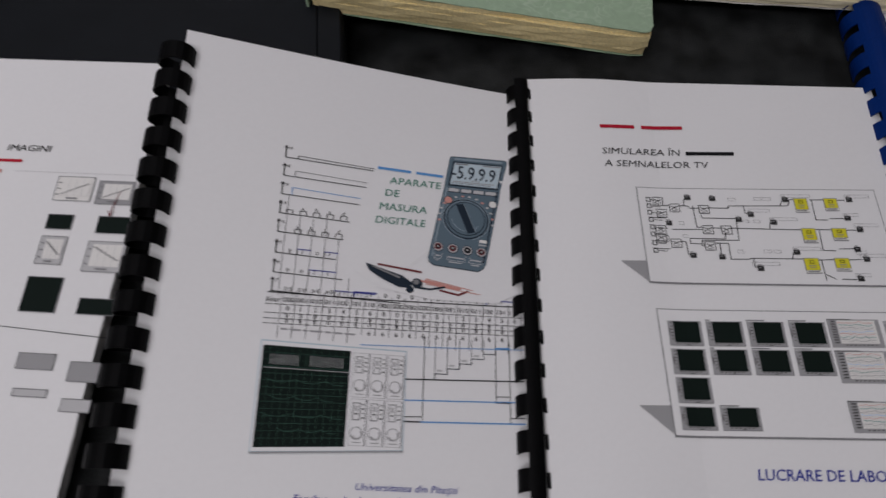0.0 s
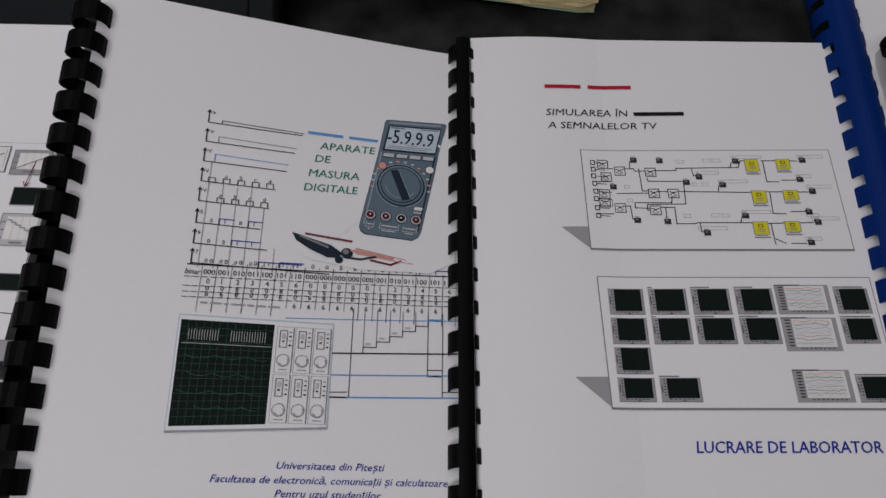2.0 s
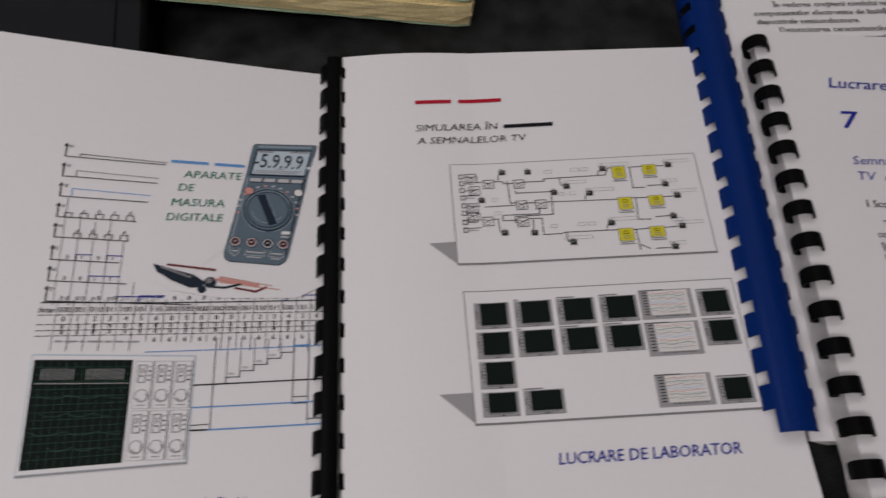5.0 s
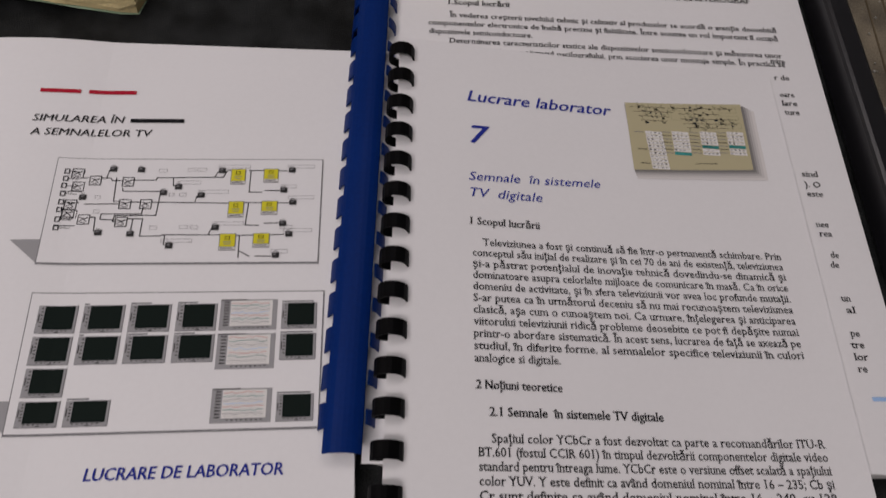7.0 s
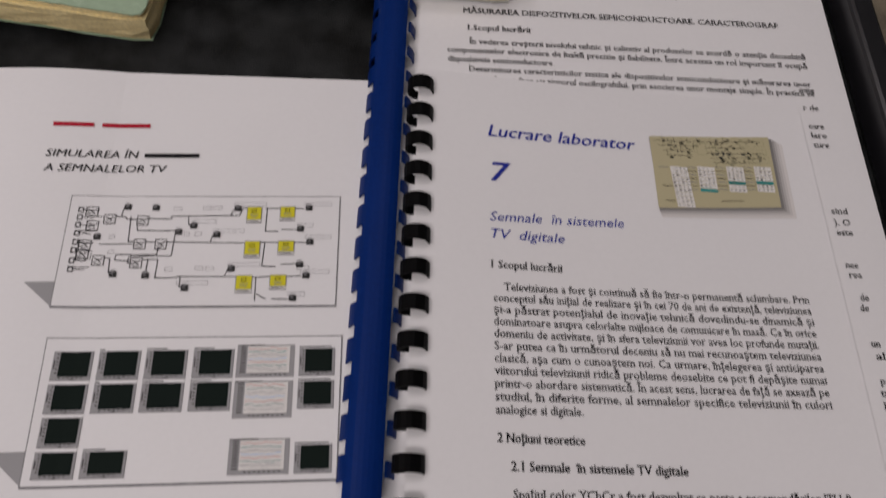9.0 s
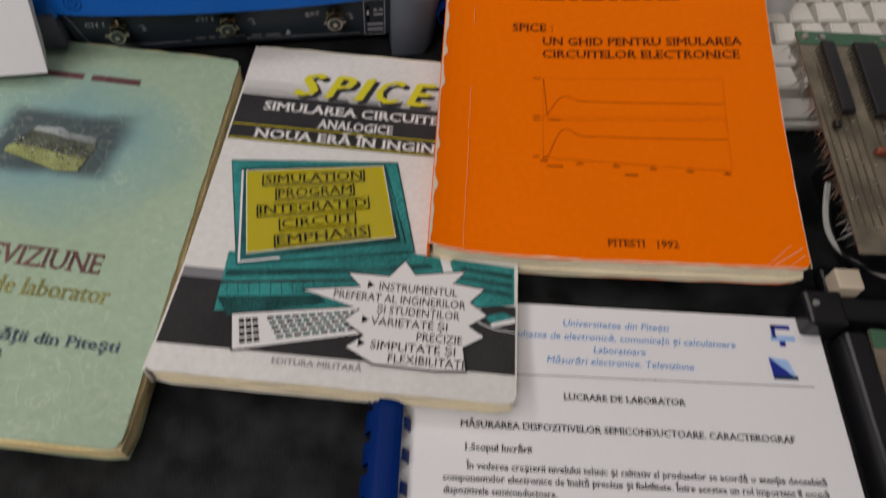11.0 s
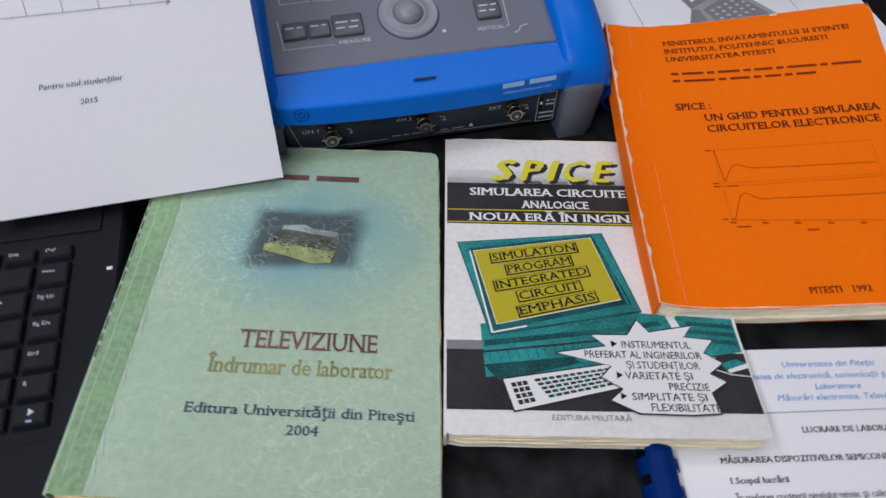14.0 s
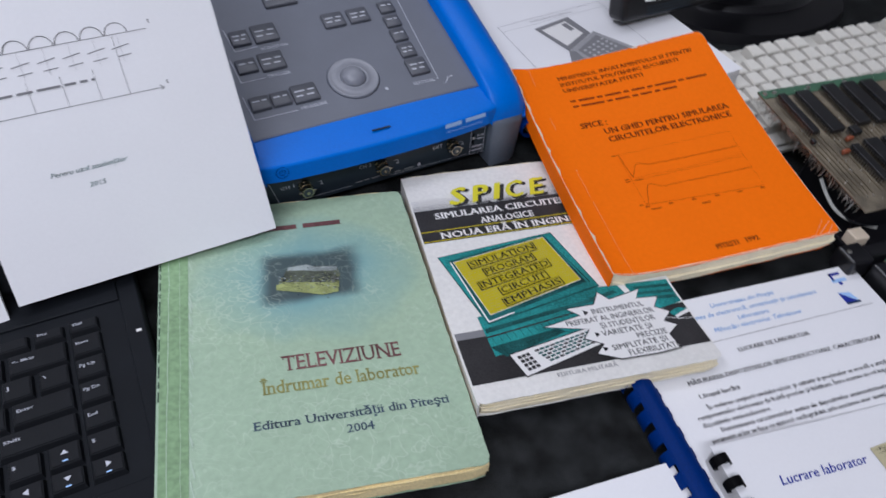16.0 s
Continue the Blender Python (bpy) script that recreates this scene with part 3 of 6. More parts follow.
    sub(0.10, 0.06, 0.92, 0.27, LCD, 7)
    sub(0.12, 0.066, 0.34, 0.078, KG, 8), sub(0.6, 0.066, 0.9, 0.076, KG, 8), sub(0.14, 0.238, 0.86, 0.246, KM, 8), sub(0.12, 0.254, 0.8, 0.259, KG, 8), sub(0.45, 0.222, 0.6, 0.228, KM, 8)
    a = f(0.2, 0.205)
    pr.text("-5.9.9.9", a.x - 2.2, a.y + 0.4, 20.0, METERD, 8, size=10.0, lean=0.14, turn=1, bold=0.012)
    for k in range(4):
        sub(0.09 + k * 0.215, 0.305, 0.285 + k * 0.215, 0.345, METERD, 6), sub(0.10 + k * 0.215, 0.308, 0.275 + k * 0.215, 0.338, KL, 7)
    for s0, m in ((0.13, PINK), (0.90, WHT)):
        a = f(s0, 0.42)
        pr.disc(a.x, a.y, 2.0, METERD, 6), pr.disc(a.x, a.y, 1.7, m, 7)
    a = f(0.5, 0.575)
    for r, m, lv in ((10.6, METERL, 6), (10.2, METERD, 7), (9.5, METER, 8), (8.6, METERD, 9), (8.2, METER, 10)):
        pr.disc(a.x, a.y, r, m, lv)
    pr.ring(a.x, a.y, 9.1, 0.3, METERL, 9, a0=20, a1=170), pr.ring(a.x, a.y, 6.4, 0.3, METERL, 11, a0=190, a1=330)
    pr.quad(a + Vector((-4.6, -6.6)), a + Vector((-0.8, -7.4)), a + Vector((4.4, 6.4)), a + Vector((0.8, 7.6)), METERD, 11)
    pr.line([a + Vector((-1.0, -7.0)), a + Vector((4.2, 6.2))], 0.35, METERL, 12)
    for i in range(14):
        an = math.pi * (0.95 + 1.1 * i / 13)
        c0 = a + Vector((math.cos(an) * 12.0, math.sin(an) * 11.6))
        pr.rect(c0.x - 0.7, c0.y - 0.45, c0.x + 0.6, c0.y + 0.35, KL if i % 3 else PINK, 7)
    for s0 in (0.13, 0.38, 0.63, 0.87):
        c0 = f(s0, 0.845)
        for r, m, lv in ((2.4, METERD, 7), (2.05, KL, 8), (1.55, MAROON if s0 != 0.63 else K, 9), (1.0, K, 10), (0.45, KL, 11)):
            pr.disc(c0.x, c0.y, r, m, lv)
    for s0, s1 in ((0.10, 0.22), (0.32, 0.62), (0.70, 0.92)):
        pr.line([f(s0, 0.90), f(s0, 0.945), f(s1, 0.945), f(s1, 0.90)], 0.22, KL, 7), sub(s0 + 0.02, 0.915, s1 - 0.02, 0.925, KL, 7), sub(s0 + 0.04, 0.955, s1 - 0.04, 0.963, KL, 7)
    sub(0.80, 0.74, 0.93, 0.765, WHT, 7), sub(0.80, 0.78, 0.93, 0.79, KL, 7)
    kids.append(pr.done("multimeter_picture", None))
    pr = Print(SA)
    pr.face([(84.6, 104.2), (88.5, 105.3), (100, 108.5), (104.5, 111.5), (103.5, 113.8), (99, 114), (92, 111), (86.5, 107.6)][::-1], METERD, 6)
    pr.line([(88, 105.5), (99, 109.6)], 0.9, KG, 7)
    pr.line([(90, 104.4), (108, 106.2)], 0.9, MAROON, 6)
    pr.disc(106.5, 111.6, 2.3, METERD, 7), pr.disc(106.1, 111.0, 1.2, KG, 8), pr.disc(103.6, 114.6, 1.6, METERD, 6)
    pr.line([(106, 113.4), (112, 113.8), (118, 112.2)], 0.9, METERD, 7)
    pr.line([(110, 109.0), (130, 112.6)], 0.35, PINK, 6), pr.line([(110, 111.4), (133, 114.2)], 0.35, PINK, 6), pr.line([(116, 113.8), (124, 115.2), (128, 113.2)], 0.9, MAROON, 6)
    pr.line([(110, 110.2), (124, 112.6)], 1.6, PINK, 6)
    pr.line([(108, 110.2), (125, 112.4)], 0.7, PINK, 7)
    kids.append(pr.done("probe_picture", None))
    adopt(ob, kids)
    comb_on(ob, SA, BLACKPL, "ring", 0.0078, -0.0022, -0.0012, 0.0043, 0.0132)


# the printed circuit of the second booklet, in millimetres
BOXES = ((54.1, 70.5), (55.2, 76.8), (61.4, 73.8), (74.5, 74.5), (74.7, 85.0), (82.9, 85.1), (53.7, 85.3), (53.5, 89.5), (59.8, 92.0), (74.4, 93.2))
DARKS = ((68.6, 69.2), (79.8, 69.6), (95.7, 77.9), (112.6, 70.0), (105.2, 81.9), (90.0, 80.6), (58.6, 82.6), (67.1, 98.8), (79.5, 99.5), (95.1, 104.9), (112.2, 96.9), (141.4, 69.8), (138.4, 79.5), (142.4, 85.4), (138.8, 95.3), (141.5, 100.1), (136.7, 109.5))
WIRES = (((58.8, 70.9), (58.4, 74.7), (61.4, 74.6)), ((65.7, 74.7), (67.9, 74.7), (68.4, 70.9)), ((65.7, 74.7), (69.6, 74.7), (70.2, 75.9), (74.6, 75.9)), ((71.8, 74.7), (72.2, 85.8), (74.6, 85.8)), ((78.5, 75.7), (87.8, 75.8), (87.9, 74.6), (114.7, 74.4), (116.1, 71.0), (117.8, 71.0)), ((94.5, 74.4), (94.9, 78.4), (95.9, 78.5)), ((74.9, 79.6), (75.2, 81.0), (90.2, 81.2), (89.7, 92.3), (73.6, 92.4), (73.2, 95.1), (74.6, 95.4)), ((59.5, 78.6), (60.5, 78.6), (60.7, 76.0), (61.2, 76.0)), ((51.8, 81.4), (60.0, 81.1), (60.6, 77.2)), ((58.2, 86.3), (59.8, 87.0), (74.5, 86.9)), ((78.7, 86.1), (82.7, 86.2)), ((87.3, 86.2), (116.1, 86.8), (117.8, 86.8)), ((84.3, 88.9), (83.9, 91.7), (68.4, 91.5), (68.2, 94.0), (74.5, 94.3)))
WIRES_LOW = (((57.1, 89.9), (59.0, 90.1), (58.9, 93.4), (59.7, 93.4)), ((53.2, 92.8), (58.0, 93.1)), ((51.6, 97.1), (59.3, 96.9), (59.8, 94.4)), ((64.0, 93.1), (66.3, 93.1), (66.6, 99.3), (67.5, 99.4)), ((78.9, 93.8), (84.8, 93.9), (84.6, 101.7), (92.6, 101.7), (93.1, 101.2), (115.8, 101.4)), ((81.0, 93.8), (80.8, 99.0)), ((94.3, 101.5), (94.3, 105.5), (95.3, 105.5)), ((111.1, 101.4), (112.1, 98.5)), ((111.1, 74.6), (112.3, 71.8)), ((104.3, 86.1), (105.0, 83.3)))
LINKS = (((125.1, 71.1), (131.2, 71.1)), ((137.3, 71.2), (140.7, 71.3)), ((125.8, 71.1), (125.7, 81.6), (130.8, 81.7)), ((132.1, 80.9), (138.4, 80.9)), ((124.5, 86.6), (130.9, 86.7)), ((137.1, 86.8), (142.3, 86.8)), ((125.9, 86.6), (125.3, 97.0), (130.6, 97.3)), ((132.7, 96.3), (139.1, 96.1)), ((122.0, 101.8), (128.6, 101.6)), ((135.6, 101.6), (141.0, 101.4)), ((123.4, 101.8), (123.6, 111.5)), ((124.1, 108.9), (127.8, 111.0)), ((130.1, 111.0), (136.3, 111.1)))
STUBS = ((51.2, 71.8), (51.2, 75.2), (51.1, 78.6), (51.3, 82.3), (51.4, 86.2), (51.3, 89.8), (51.4, 94.2), (51.5, 97.9))
YELLOWS = ((117.7, 70.4, 123.8, 77.6), (131.1, 70.3, 137.3, 76.7), (117.9, 86.0, 124.2, 93.2), (131.1, 85.9, 137.7, 92.0), (115.7, 100.9, 122.2, 108.1), (128.8, 100.8, 135.4, 106.9))
NOTES = ((112.5, 69.2, 125.4), (96.6, 77.0, 105.8), (105.1, 81.4, 117.3), (93.2, 103.9, 105.1), (112.3, 96.3, 124.5), (141.1, 69.2, 152.0), (138.5, 79.0, 144.8), (141.9, 84.3, 152.2), (139.2, 98.0, 143.9), (140.7, 99.6, 151.9), (136.3, 109.0, 142.7), (88.4, 71.2, 91.6), (100.0, 70.8, 103.2), (103.9, 70.8, 107.6), (93.8, 82.7, 95.7), (97.9, 82.7, 100.5), (88.0, 98.0, 90.8), (99.5, 97.8, 102.6), (103.8, 97.9, 106.8), (64.8, 83.7, 66.7), (65.2, 90.4, 67.4))


def booklet_b():
    ob, inv, kids = booklet("white comb-bound booklet with circuit and screen pictures on its cover", SB, 0.0105, BLACKPL, "flat", 0, 0, 0, rise=lambda p: 0.0003, seed=3)
    pr = Print(SB)
    pr.bars(33.6, 31.6, 39.8, 2.0, RED, (5, 6))
    pr.text("SIMULAREA ÎN", 33.4, 46.8, 37, K, size=5.0, lean=0.12)
    pr.bars(73, 46.6, 22.5, 2.0, K, (7,))
    pr.text("A SEMNALELOR TV", 33.8, 53.8, 49, K, size=5.0, lean=0.12)
    pr.text("LUCRARE DE LABORATOR", 79, 194.7, 66.5, BLUE, size=6.0, lean=0.12, bold=0.012)
    kids.append(pr.done("title_lettering", None))
    pr = Print(SB)
    pr.face([(36.4, 103.3), (47.5, 103.0), (48.0, 113.4)][::-1], KM, 0)
    a = ((47.6, 65.4), (155.2, 65.8), (154.6, 113.7), (48.0, 113.0))
    pr.quad((47.2, 65.0), (155.6, 65.4), (155.0, 114.5), (47.6, 113.8), KG, 1)
    pr.quad(*a, PAPER, 2)
    rnd = random.Random(11)
    for u, v, x, y in YELLOWS:
        pr.rect(u, v, x, y + 0.4, KG, 4), pr.rect(u + 0.3, v + 0.3, x - 0.3, y - 1.3, YEL, 5), pr.rect(u + 0.2, y - 1.1, x - 0.1, y, WHT, 5)
        w, h = x - u, y - v
        pr.border([(u + w * 0.35, v + h * 0.2), (u + w * 0.62, v + h * 0.2), (u + w * 0.62, v + h * 0.38), (u + w * 0.35, v + h * 0.38)], 0.25, K, 6)
        pr.rect(u + w * 0.25, v + h * 0.5, u + w * 0.75, v + h * 0.57, OLIVE, 6), pr.rect(u + w * 0.3, v + h * 0.64, u + w * 0.7, v + h * 0.7, OLIVE, 6), pr.rect(u + 0.6, y - 0.8, x - 1, y - 0.3, KG, 6)
    for u, v in STUBS:
        pr.border([(u, v - 1), (u + 1.7, v - 1), (u + 1.7, v + 1), (u, v + 1)], 0.4, K, 4)
        pr.line([(u + 1.7, v), (u + 6, v + 0.2)], 0.3, K, 3)
    for u, v in BOXES:
        pr.border([(u, v), (u + 4.4, v), (u + 4.4, v + 4.2), (u, v + 4.2)], 0.35, K, 4)
        pr.line([(u + 0.7, v + 1.1), (u + 2.3, v + 1.8), (u + 3.8, v + 1.2)], 0.4, K, 4)
        pr.line([(u + 0.6, v + 3), (u + 2, v + 1.8), (u + 3.4, v + 3.1)], 0.3, K, 4), pr.rect(u + 1, v + 3.3, u + 3, v + 3.7, KG, 4)
    for u, v in DARKS:
        pr.rect(u, v, u + 2.8, v + 2.5, CHAR, 5), pr.rect(u + 0.6, v + 0.6, u + 1.7, v + 1.2, KG, 6), pr.rect(u + 0.4, v - 0.7, u + 2, v - 0.35, KG, 4)
    for pts in WIRES + WIRES_LOW + LINKS:
        pr.line(pts, 0.42, K, 3)
    for u, v, x in NOTES:
        pr.border([(u, v - 0.7), (x, v - 0.7), (x, v + 0.8), (u, v + 0.8)], 0.14, KG, 4), pr.bars(u + 0.5, v + 0.4, (x - u) - 1, 0.7, KG, (4, 3, 5))
    kids.append(pr.done("circuit_picture", None))
    pr = Print(SB)
    pr.face([(37.2, 167.0), (50.0, 166.8), (50.5, 178.8)][::-1], KM, 0)
    pr.quad((49.0, 125.5), (157.8, 126.1), (157.2, 179.4), (49.8, 179.2), KG, 1)
    pr.quad((49.4, 125.9), (157.4, 126.5), (156.8, 178.6), (50.2, 178.4), PAPER, 2)
    def screen(u0, v0, u1, v1, note=0.0):
        w, h = u1 - u0, v1 - v0
        pr.rect(u0, v0, u1, v1, KM, 3)
        pr.rect(u0, v1 - 0.25, u1, v1, KG, 4), pr.rect(u1 - 0.25, v0, u1, v1, KG, 4)
        pr.rect(u0 + w * 0.17, v0 + 0.3, u1 - 1.0, v1 - 1.5, SCR, 4)
        for k in range(6):
            pr.rect(u0 + w * 0.09, v0 + 0.9 + k * (h - 2.6) / 6, u0 + w * 0.145, v0 + 1.3 + k * (h - 2.6) / 6, CHAR, 4)
            pr.rect(u0 + w * (0.2 + 0.11 * k), v1 - 1.25, u0 + w * (0.25 + 0.11 * k), v1 - 0.9, CHAR, 4)
        pr.rect(u0 + w * 0.035, v0 + h * 0.3, u0 + w * 0.06, v0 + h * 0.6, CHAR, 4), pr.rect(u0 + w * 0.5, v1 - 0.6, u0 + w * 0.6, v1 - 0.3, CHAR, 5)
        if note:
            pr.rect(u0, v0 - 0.8, u0 + w * note, v0 - 0.25, KG, 3)
    cols = ((52.8, 66.8, 0.0), (68.8, 83.8, 0.12), (85.7, 100.8, 0.5), (102.9, 117.8, 0.5))
    for c in cols:
        screen(c[0], 130.9, c[1], 141.9, c[2]), screen(c[0], 143.2, c[1], 154.0, c[2])
    screen(53.0, 155.2, 66.9, 165.8), screen(53.0, 167.1, 66.9, 176.4), screen(68.8, 167.1, 84.0, 176.4, 0.5)
    for v, hh in ((131.0, 10.7), (143.5, 10.4), (166.6, 10.0)):
        screen(141.9, v, 155.2, v + hh, 0.9)
    rnd = random.Random(5)
    for v, hh in ((129.5, 12.4), (143.3, 13.6), (164.2, 12.4)):
        pr.rect(118.9, v, 140.2, v + hh, KM, 3)
        pr.rect(122.8, v + 0.5, 138.4, v + hh - 1.7, WHT, 4)
        for k in range(7):
            m = (PINK, TEAL, KM, SKYLAB)[k % 4]
            y = v + 1.4 + k * (hh - 3.2) / 7
            pr.line([(123.2 + i * 1.4, y + rnd.uniform(-0.4, 0.4)) for i in range(11)], 0.2, m, 5)
            pr.line([(123.2 + i * 2.4, y + 0.7) for i in range(7)], 0.12, KL, 5)
        for k in range(9):
            pr.rect(120.3, v + 0.8 + k * (hh - 2) / 9, 122.2, v + 1.3 + k * (hh - 2) / 9, CHAR, 4)
        for k in range(8):
            pr.rect(124.5 + k * 1.7, v + hh - 1.3, 125.3 + k * 1.7, v + hh - 0.9, CHAR, 4)
        pr.rect(118.9, v - 0.1, 129.0, v + 0.25, CHAR, 4)
    kids.append(pr.done("screens_picture", None))
    adopt(ob, kids)
    comb_on(ob, SB, BLACKPL, "flat", 0.0066, -0.0046, -0.0028, 0.0042)


def booklet_c():
    ob, inv, kids = booklet("white laboratory sheets bound with a dark blue plastic comb", SC, 0.007, BLUEPL, "flat", 0, 0, 0, rise=lambda p: 0.0003, seed=4)
    pr = Print(SC)
    for w, u, v, wd in (("Universitatea din Pitești", 77.5, 11.6, 54), ("Facultatea de electronică, comunicații și calculatoare", 47, 18.8, 117), ("Laboratoare", 91.7, 25.6, 26), ("Măsurări electronice. Televiziune", 68.3, 32, 72.5)):
        pr.text(w, u, v, wd, SKY, size=5.2, lean=0.22)
    pr.line([(46, 39), (199, 37.5)], 0.4, KG)
    pr.rect(184, 4.6, 194, 7, BLUE), pr.rect(184, 4.6, 186, 12, BLUE), pr.rect(183, 10.5, 195.5, 13.6, SKYLAB), pr.rect(187, 13.6, 190, 16.5, BLUE)
    pr.face([(179.5, 22.6), (191.8, 34), (180, 34.4)], BLUE), pr.face([(179.5, 22.6), (189, 24), (191.8, 34)], SKYLAB)
    pr.rect(180, 32.4, 192, 34.4, NAVY, 2)
    kids.append(pr.done("letterhead", None))
    pr = Print(SC)
    pr.text("LUCRARE DE LABORATOR", 75.8, 50.5, 58, K, size=4.6, bold=0.018, serif=0.078)
    pr.text("MĂSURAREA DISPOZITIVELOR SEMICONDUCTOARE. CARACTEROGRAF", 27, 66, 156, K, size=4.6, bold=0.018, serif=0.078)
    pr.text("1.Scopul lucrării", 29.3, 76.6, 30, K, size=4.6, bold=0.018, serif=0.078)
    rows = (("În vederea creșterii nivelului tehnic și calitativ al produselor se acordă o atenție deosebită", 29.9, 163), ("componentelor electronice de înaltă precizie și fiabilitate. Între acestea un rol important îl ocupă", 19.6, 173), ("dispozitivele semiconductoare.", 20, 50), ("Determinarea caracteristicilor statice ale dispozitivelor semiconductoare și măsurarea unor", 30, 162.5), ("parametri ai lor se face cu ajutorul oscilografului, prin asocierea unor montaje simple. În practica se", 20, 173))
    for i, (w, u, wd) in enumerate(rows):
        pr.text(w, u, 85 + i * 5.45, wd, K, size=4.4, bold=0.010, serif=0.072)
    for w, u, v in (("mite", 186.3, 104.8), ("r de", 186.2, 114.9), ("oare", 186.6, 125.1), ("lare", 186.9, 130.2), ("ture", 186.9, 135.4), ("sind", 187.7, 169.3), ("). O", 187.8, 174.8), ("este", 187.8, 179.6), ("nee", 188.4, 194.8), ("rea", 188.9, 199.3), ("de", 191.2, 209.3), ("de", 190.1, 213.9), ("un", 191.1, 229), ("al", 191.8, 234.1), ("pe", 191.2, 244.1), ("tre", 190.1, 248.9), ("lor", 190.4, 253.9), ("re", 190.6, 258.7)):
        pr.text(w, u, v, len(w) * 1.75, K, size=4.2, bold=0.012, serif=0.072)
    pr.bars(193, 270, 6, 1.6, SKYLAB, (2,))
    kids.append(pr.done("typed_text", None))
    adopt(ob, kids)
    comb_on(ob, SC, BLUEPL, "flat", 0.0105, -0.0062, -0.001, 0.0046, broad=26)


def booklet_d():
    ob, inv, kids = booklet("white comb-bound laboratory sheets with handwritten style title", SD, 0.006, BLACKPL, "ring", 0, 0, 0, rise=lambda p: 0.0079, seed=5)
    pr = Print(SD)
    pr.text("Lucrare laborator", 30.2, 31.6, 65, BLUE, size=8.2, lean=0.22, turn=-0.4, bold=0.014)
    pr.text("7", 31.4, 53.4, 8, BLUE, size=13, lean=0.15, bold=0.02)
    pr.text("Semnale  în sistemele", 30.4, 72, 56, BLUE, size=6, lean=0.22, turn=1.5)
    pr.text("TV  digitale", 30.8, 79.6, 30, BLUE, size=6, lean=0.22)
    kids.append(pr.done("title_lettering", None))
    pr = Print(SD)
    q = ((102.2, 24.2), (157.6, 20.2), (157, 56), (102.3, 60))
    # printed soft edge round the photo
    for i, (k, tone) in enumerate(((6.0, 0.70), (4.6, 0.60), (3.4, 0.48), (2.3, 0.34), (1.3, 0.22))):
        pr.quad((102.4 - k * 0.12, 24.2 + k * 0.2), (157.6 + k, 20.4 + k * 0.5), (157 + k, 56 + k * 0.8), (102.3 + k * 0.2, 60 + k * 0.7), ink("soft_grey_ink", (tone, tone * 0.97, tone * 0.95)), i * 0.5)
    pr.quad(*q, KHAKI, 3)
    g = lambda s, t: Vector(q[0]).lerp(Vector(q[1]), s).lerp(Vector(q[3]).lerp(Vector(q[2]), s), t)
    rnd = random.Random(3)
    for s0, s1, t in ((0.03, 0.34, 0.06), (0.06, 0.40, 0.13), (0.10, 0.36, 0.20), (0.36, 0.62, 0.07), (0.60, 0.92, 0.07), (0.45, 0.80, 0.16), (0.46, 0.94, 0.24), (0.48, 0.94, 0.31), (0.12, 0.34, 0.27), (0.5, 0.86, 0.37)):
        pr.line([g(s0, t), g(s1, t + 0.01)], 0.2, K, 4)
        for j in range(int((s1 - s0) * 30)):
            p0 = g(s0 + (s1 - s0) * rnd.random(), t + rnd.uniform(-0.03, 0.03))
            pr.rect(p0.x, p0.y, p0.x + rnd.uniform(0.5, 1.6), p0.y + rnd.uniform(0.3, 0.9), rnd.choice((K, K, METERD, OLIVE)), 4)
            pr.line([p0, p0 + Vector((rnd.uniform(-0.4, 0.4), rnd.uniform(-2.2, 2.2)))], 0.16, K, 4)
    for s0, t0, s1, t1 in ((0.38, 0.1, 0.46, 0.26), (0.74, 0.06, 0.95, 0.14), (0.78, 0.19, 0.96, 0.26), (0.8, 0.3, 0.97, 0.38)):
        pr.border([g(s0, t0), g(s1, t0), g(s1, t1), g(s0, t1)], 0.16, OLIVE, 4)
    for c in range(4):
        for r in range(11 if c == 0 else 7):
            p0 = g((0.135, 0.36, 0.60, 0.83)[c] + (r * 0.002 if c == 0 else 0), 0.43 + r * 0.051)
            m = TEAL if c and r == 5 + (c < 2) * 1 - (c > 1) * 1 else WHT
            pr.rect(p0.x, p0.y, p0.x + 7.8, p0.y + 1.55, m, 4)
            if m is WHT:
                for j in range(4):
                    pr.rect(p0.x + 0.3 + j * 1.9, p0.y + 0.5 + rnd.uniform(-0.2, 0.3), p0.x + 1.3 + j * 1.9, p0.y + 0.8 + rnd.uniform(0, 0.3), rnd.choice((K, KM, KG)), 5)
            if c or r in (0, 5, 9):
                pr.rect(p0.x - 5, p0.y + 0.6, p0.x - 0.6, p0.y + 0.95, K if r % 2 else KG, 4)
    pr.line([g(0.52, 0.91), g(0.7, 0.91)], 0.3, K, 4)
    kids.append(pr.done("circuit_photo", None))
    pr = Print(SD)
    pr.text("1 Scopul lucrării", 30.8, 92.4, 28, K, size=4.6, bold=0.016, serif=0.078)
    p1 = ("Televiziunea a fost și continuă să fie într-o permanentă schimbare. Prin", "conceptul său inițial de realizare și în cei 70 de ani de existență, televiziunea",
          "și-a păstrat potențialul de inovație tehnică dovedindu-se dinamică și", "dominatoare asupra celorlalte mijloace de comunicare în masă. Ca în orice",
          "domeniu de activitate, și în sfera televiziunii vor avea loc profunde mutații.", "S-ar putea ca în următorul deceniu să nu mai recunoaștem televiziunea",
          "clasică, așa cum o cunoaștem noi. Ca urmare, înțelegerea și anticiparea", "viitorului televiziunii ridică probleme deosebite ce pot fi depășite numai",
          "printr-o abordare sistematică. În acest sens, lucrarea de față se axează pe", "studiul, în diferite forme, al semnalelor specifice televiziunii în culori", "analogice si digitale.")
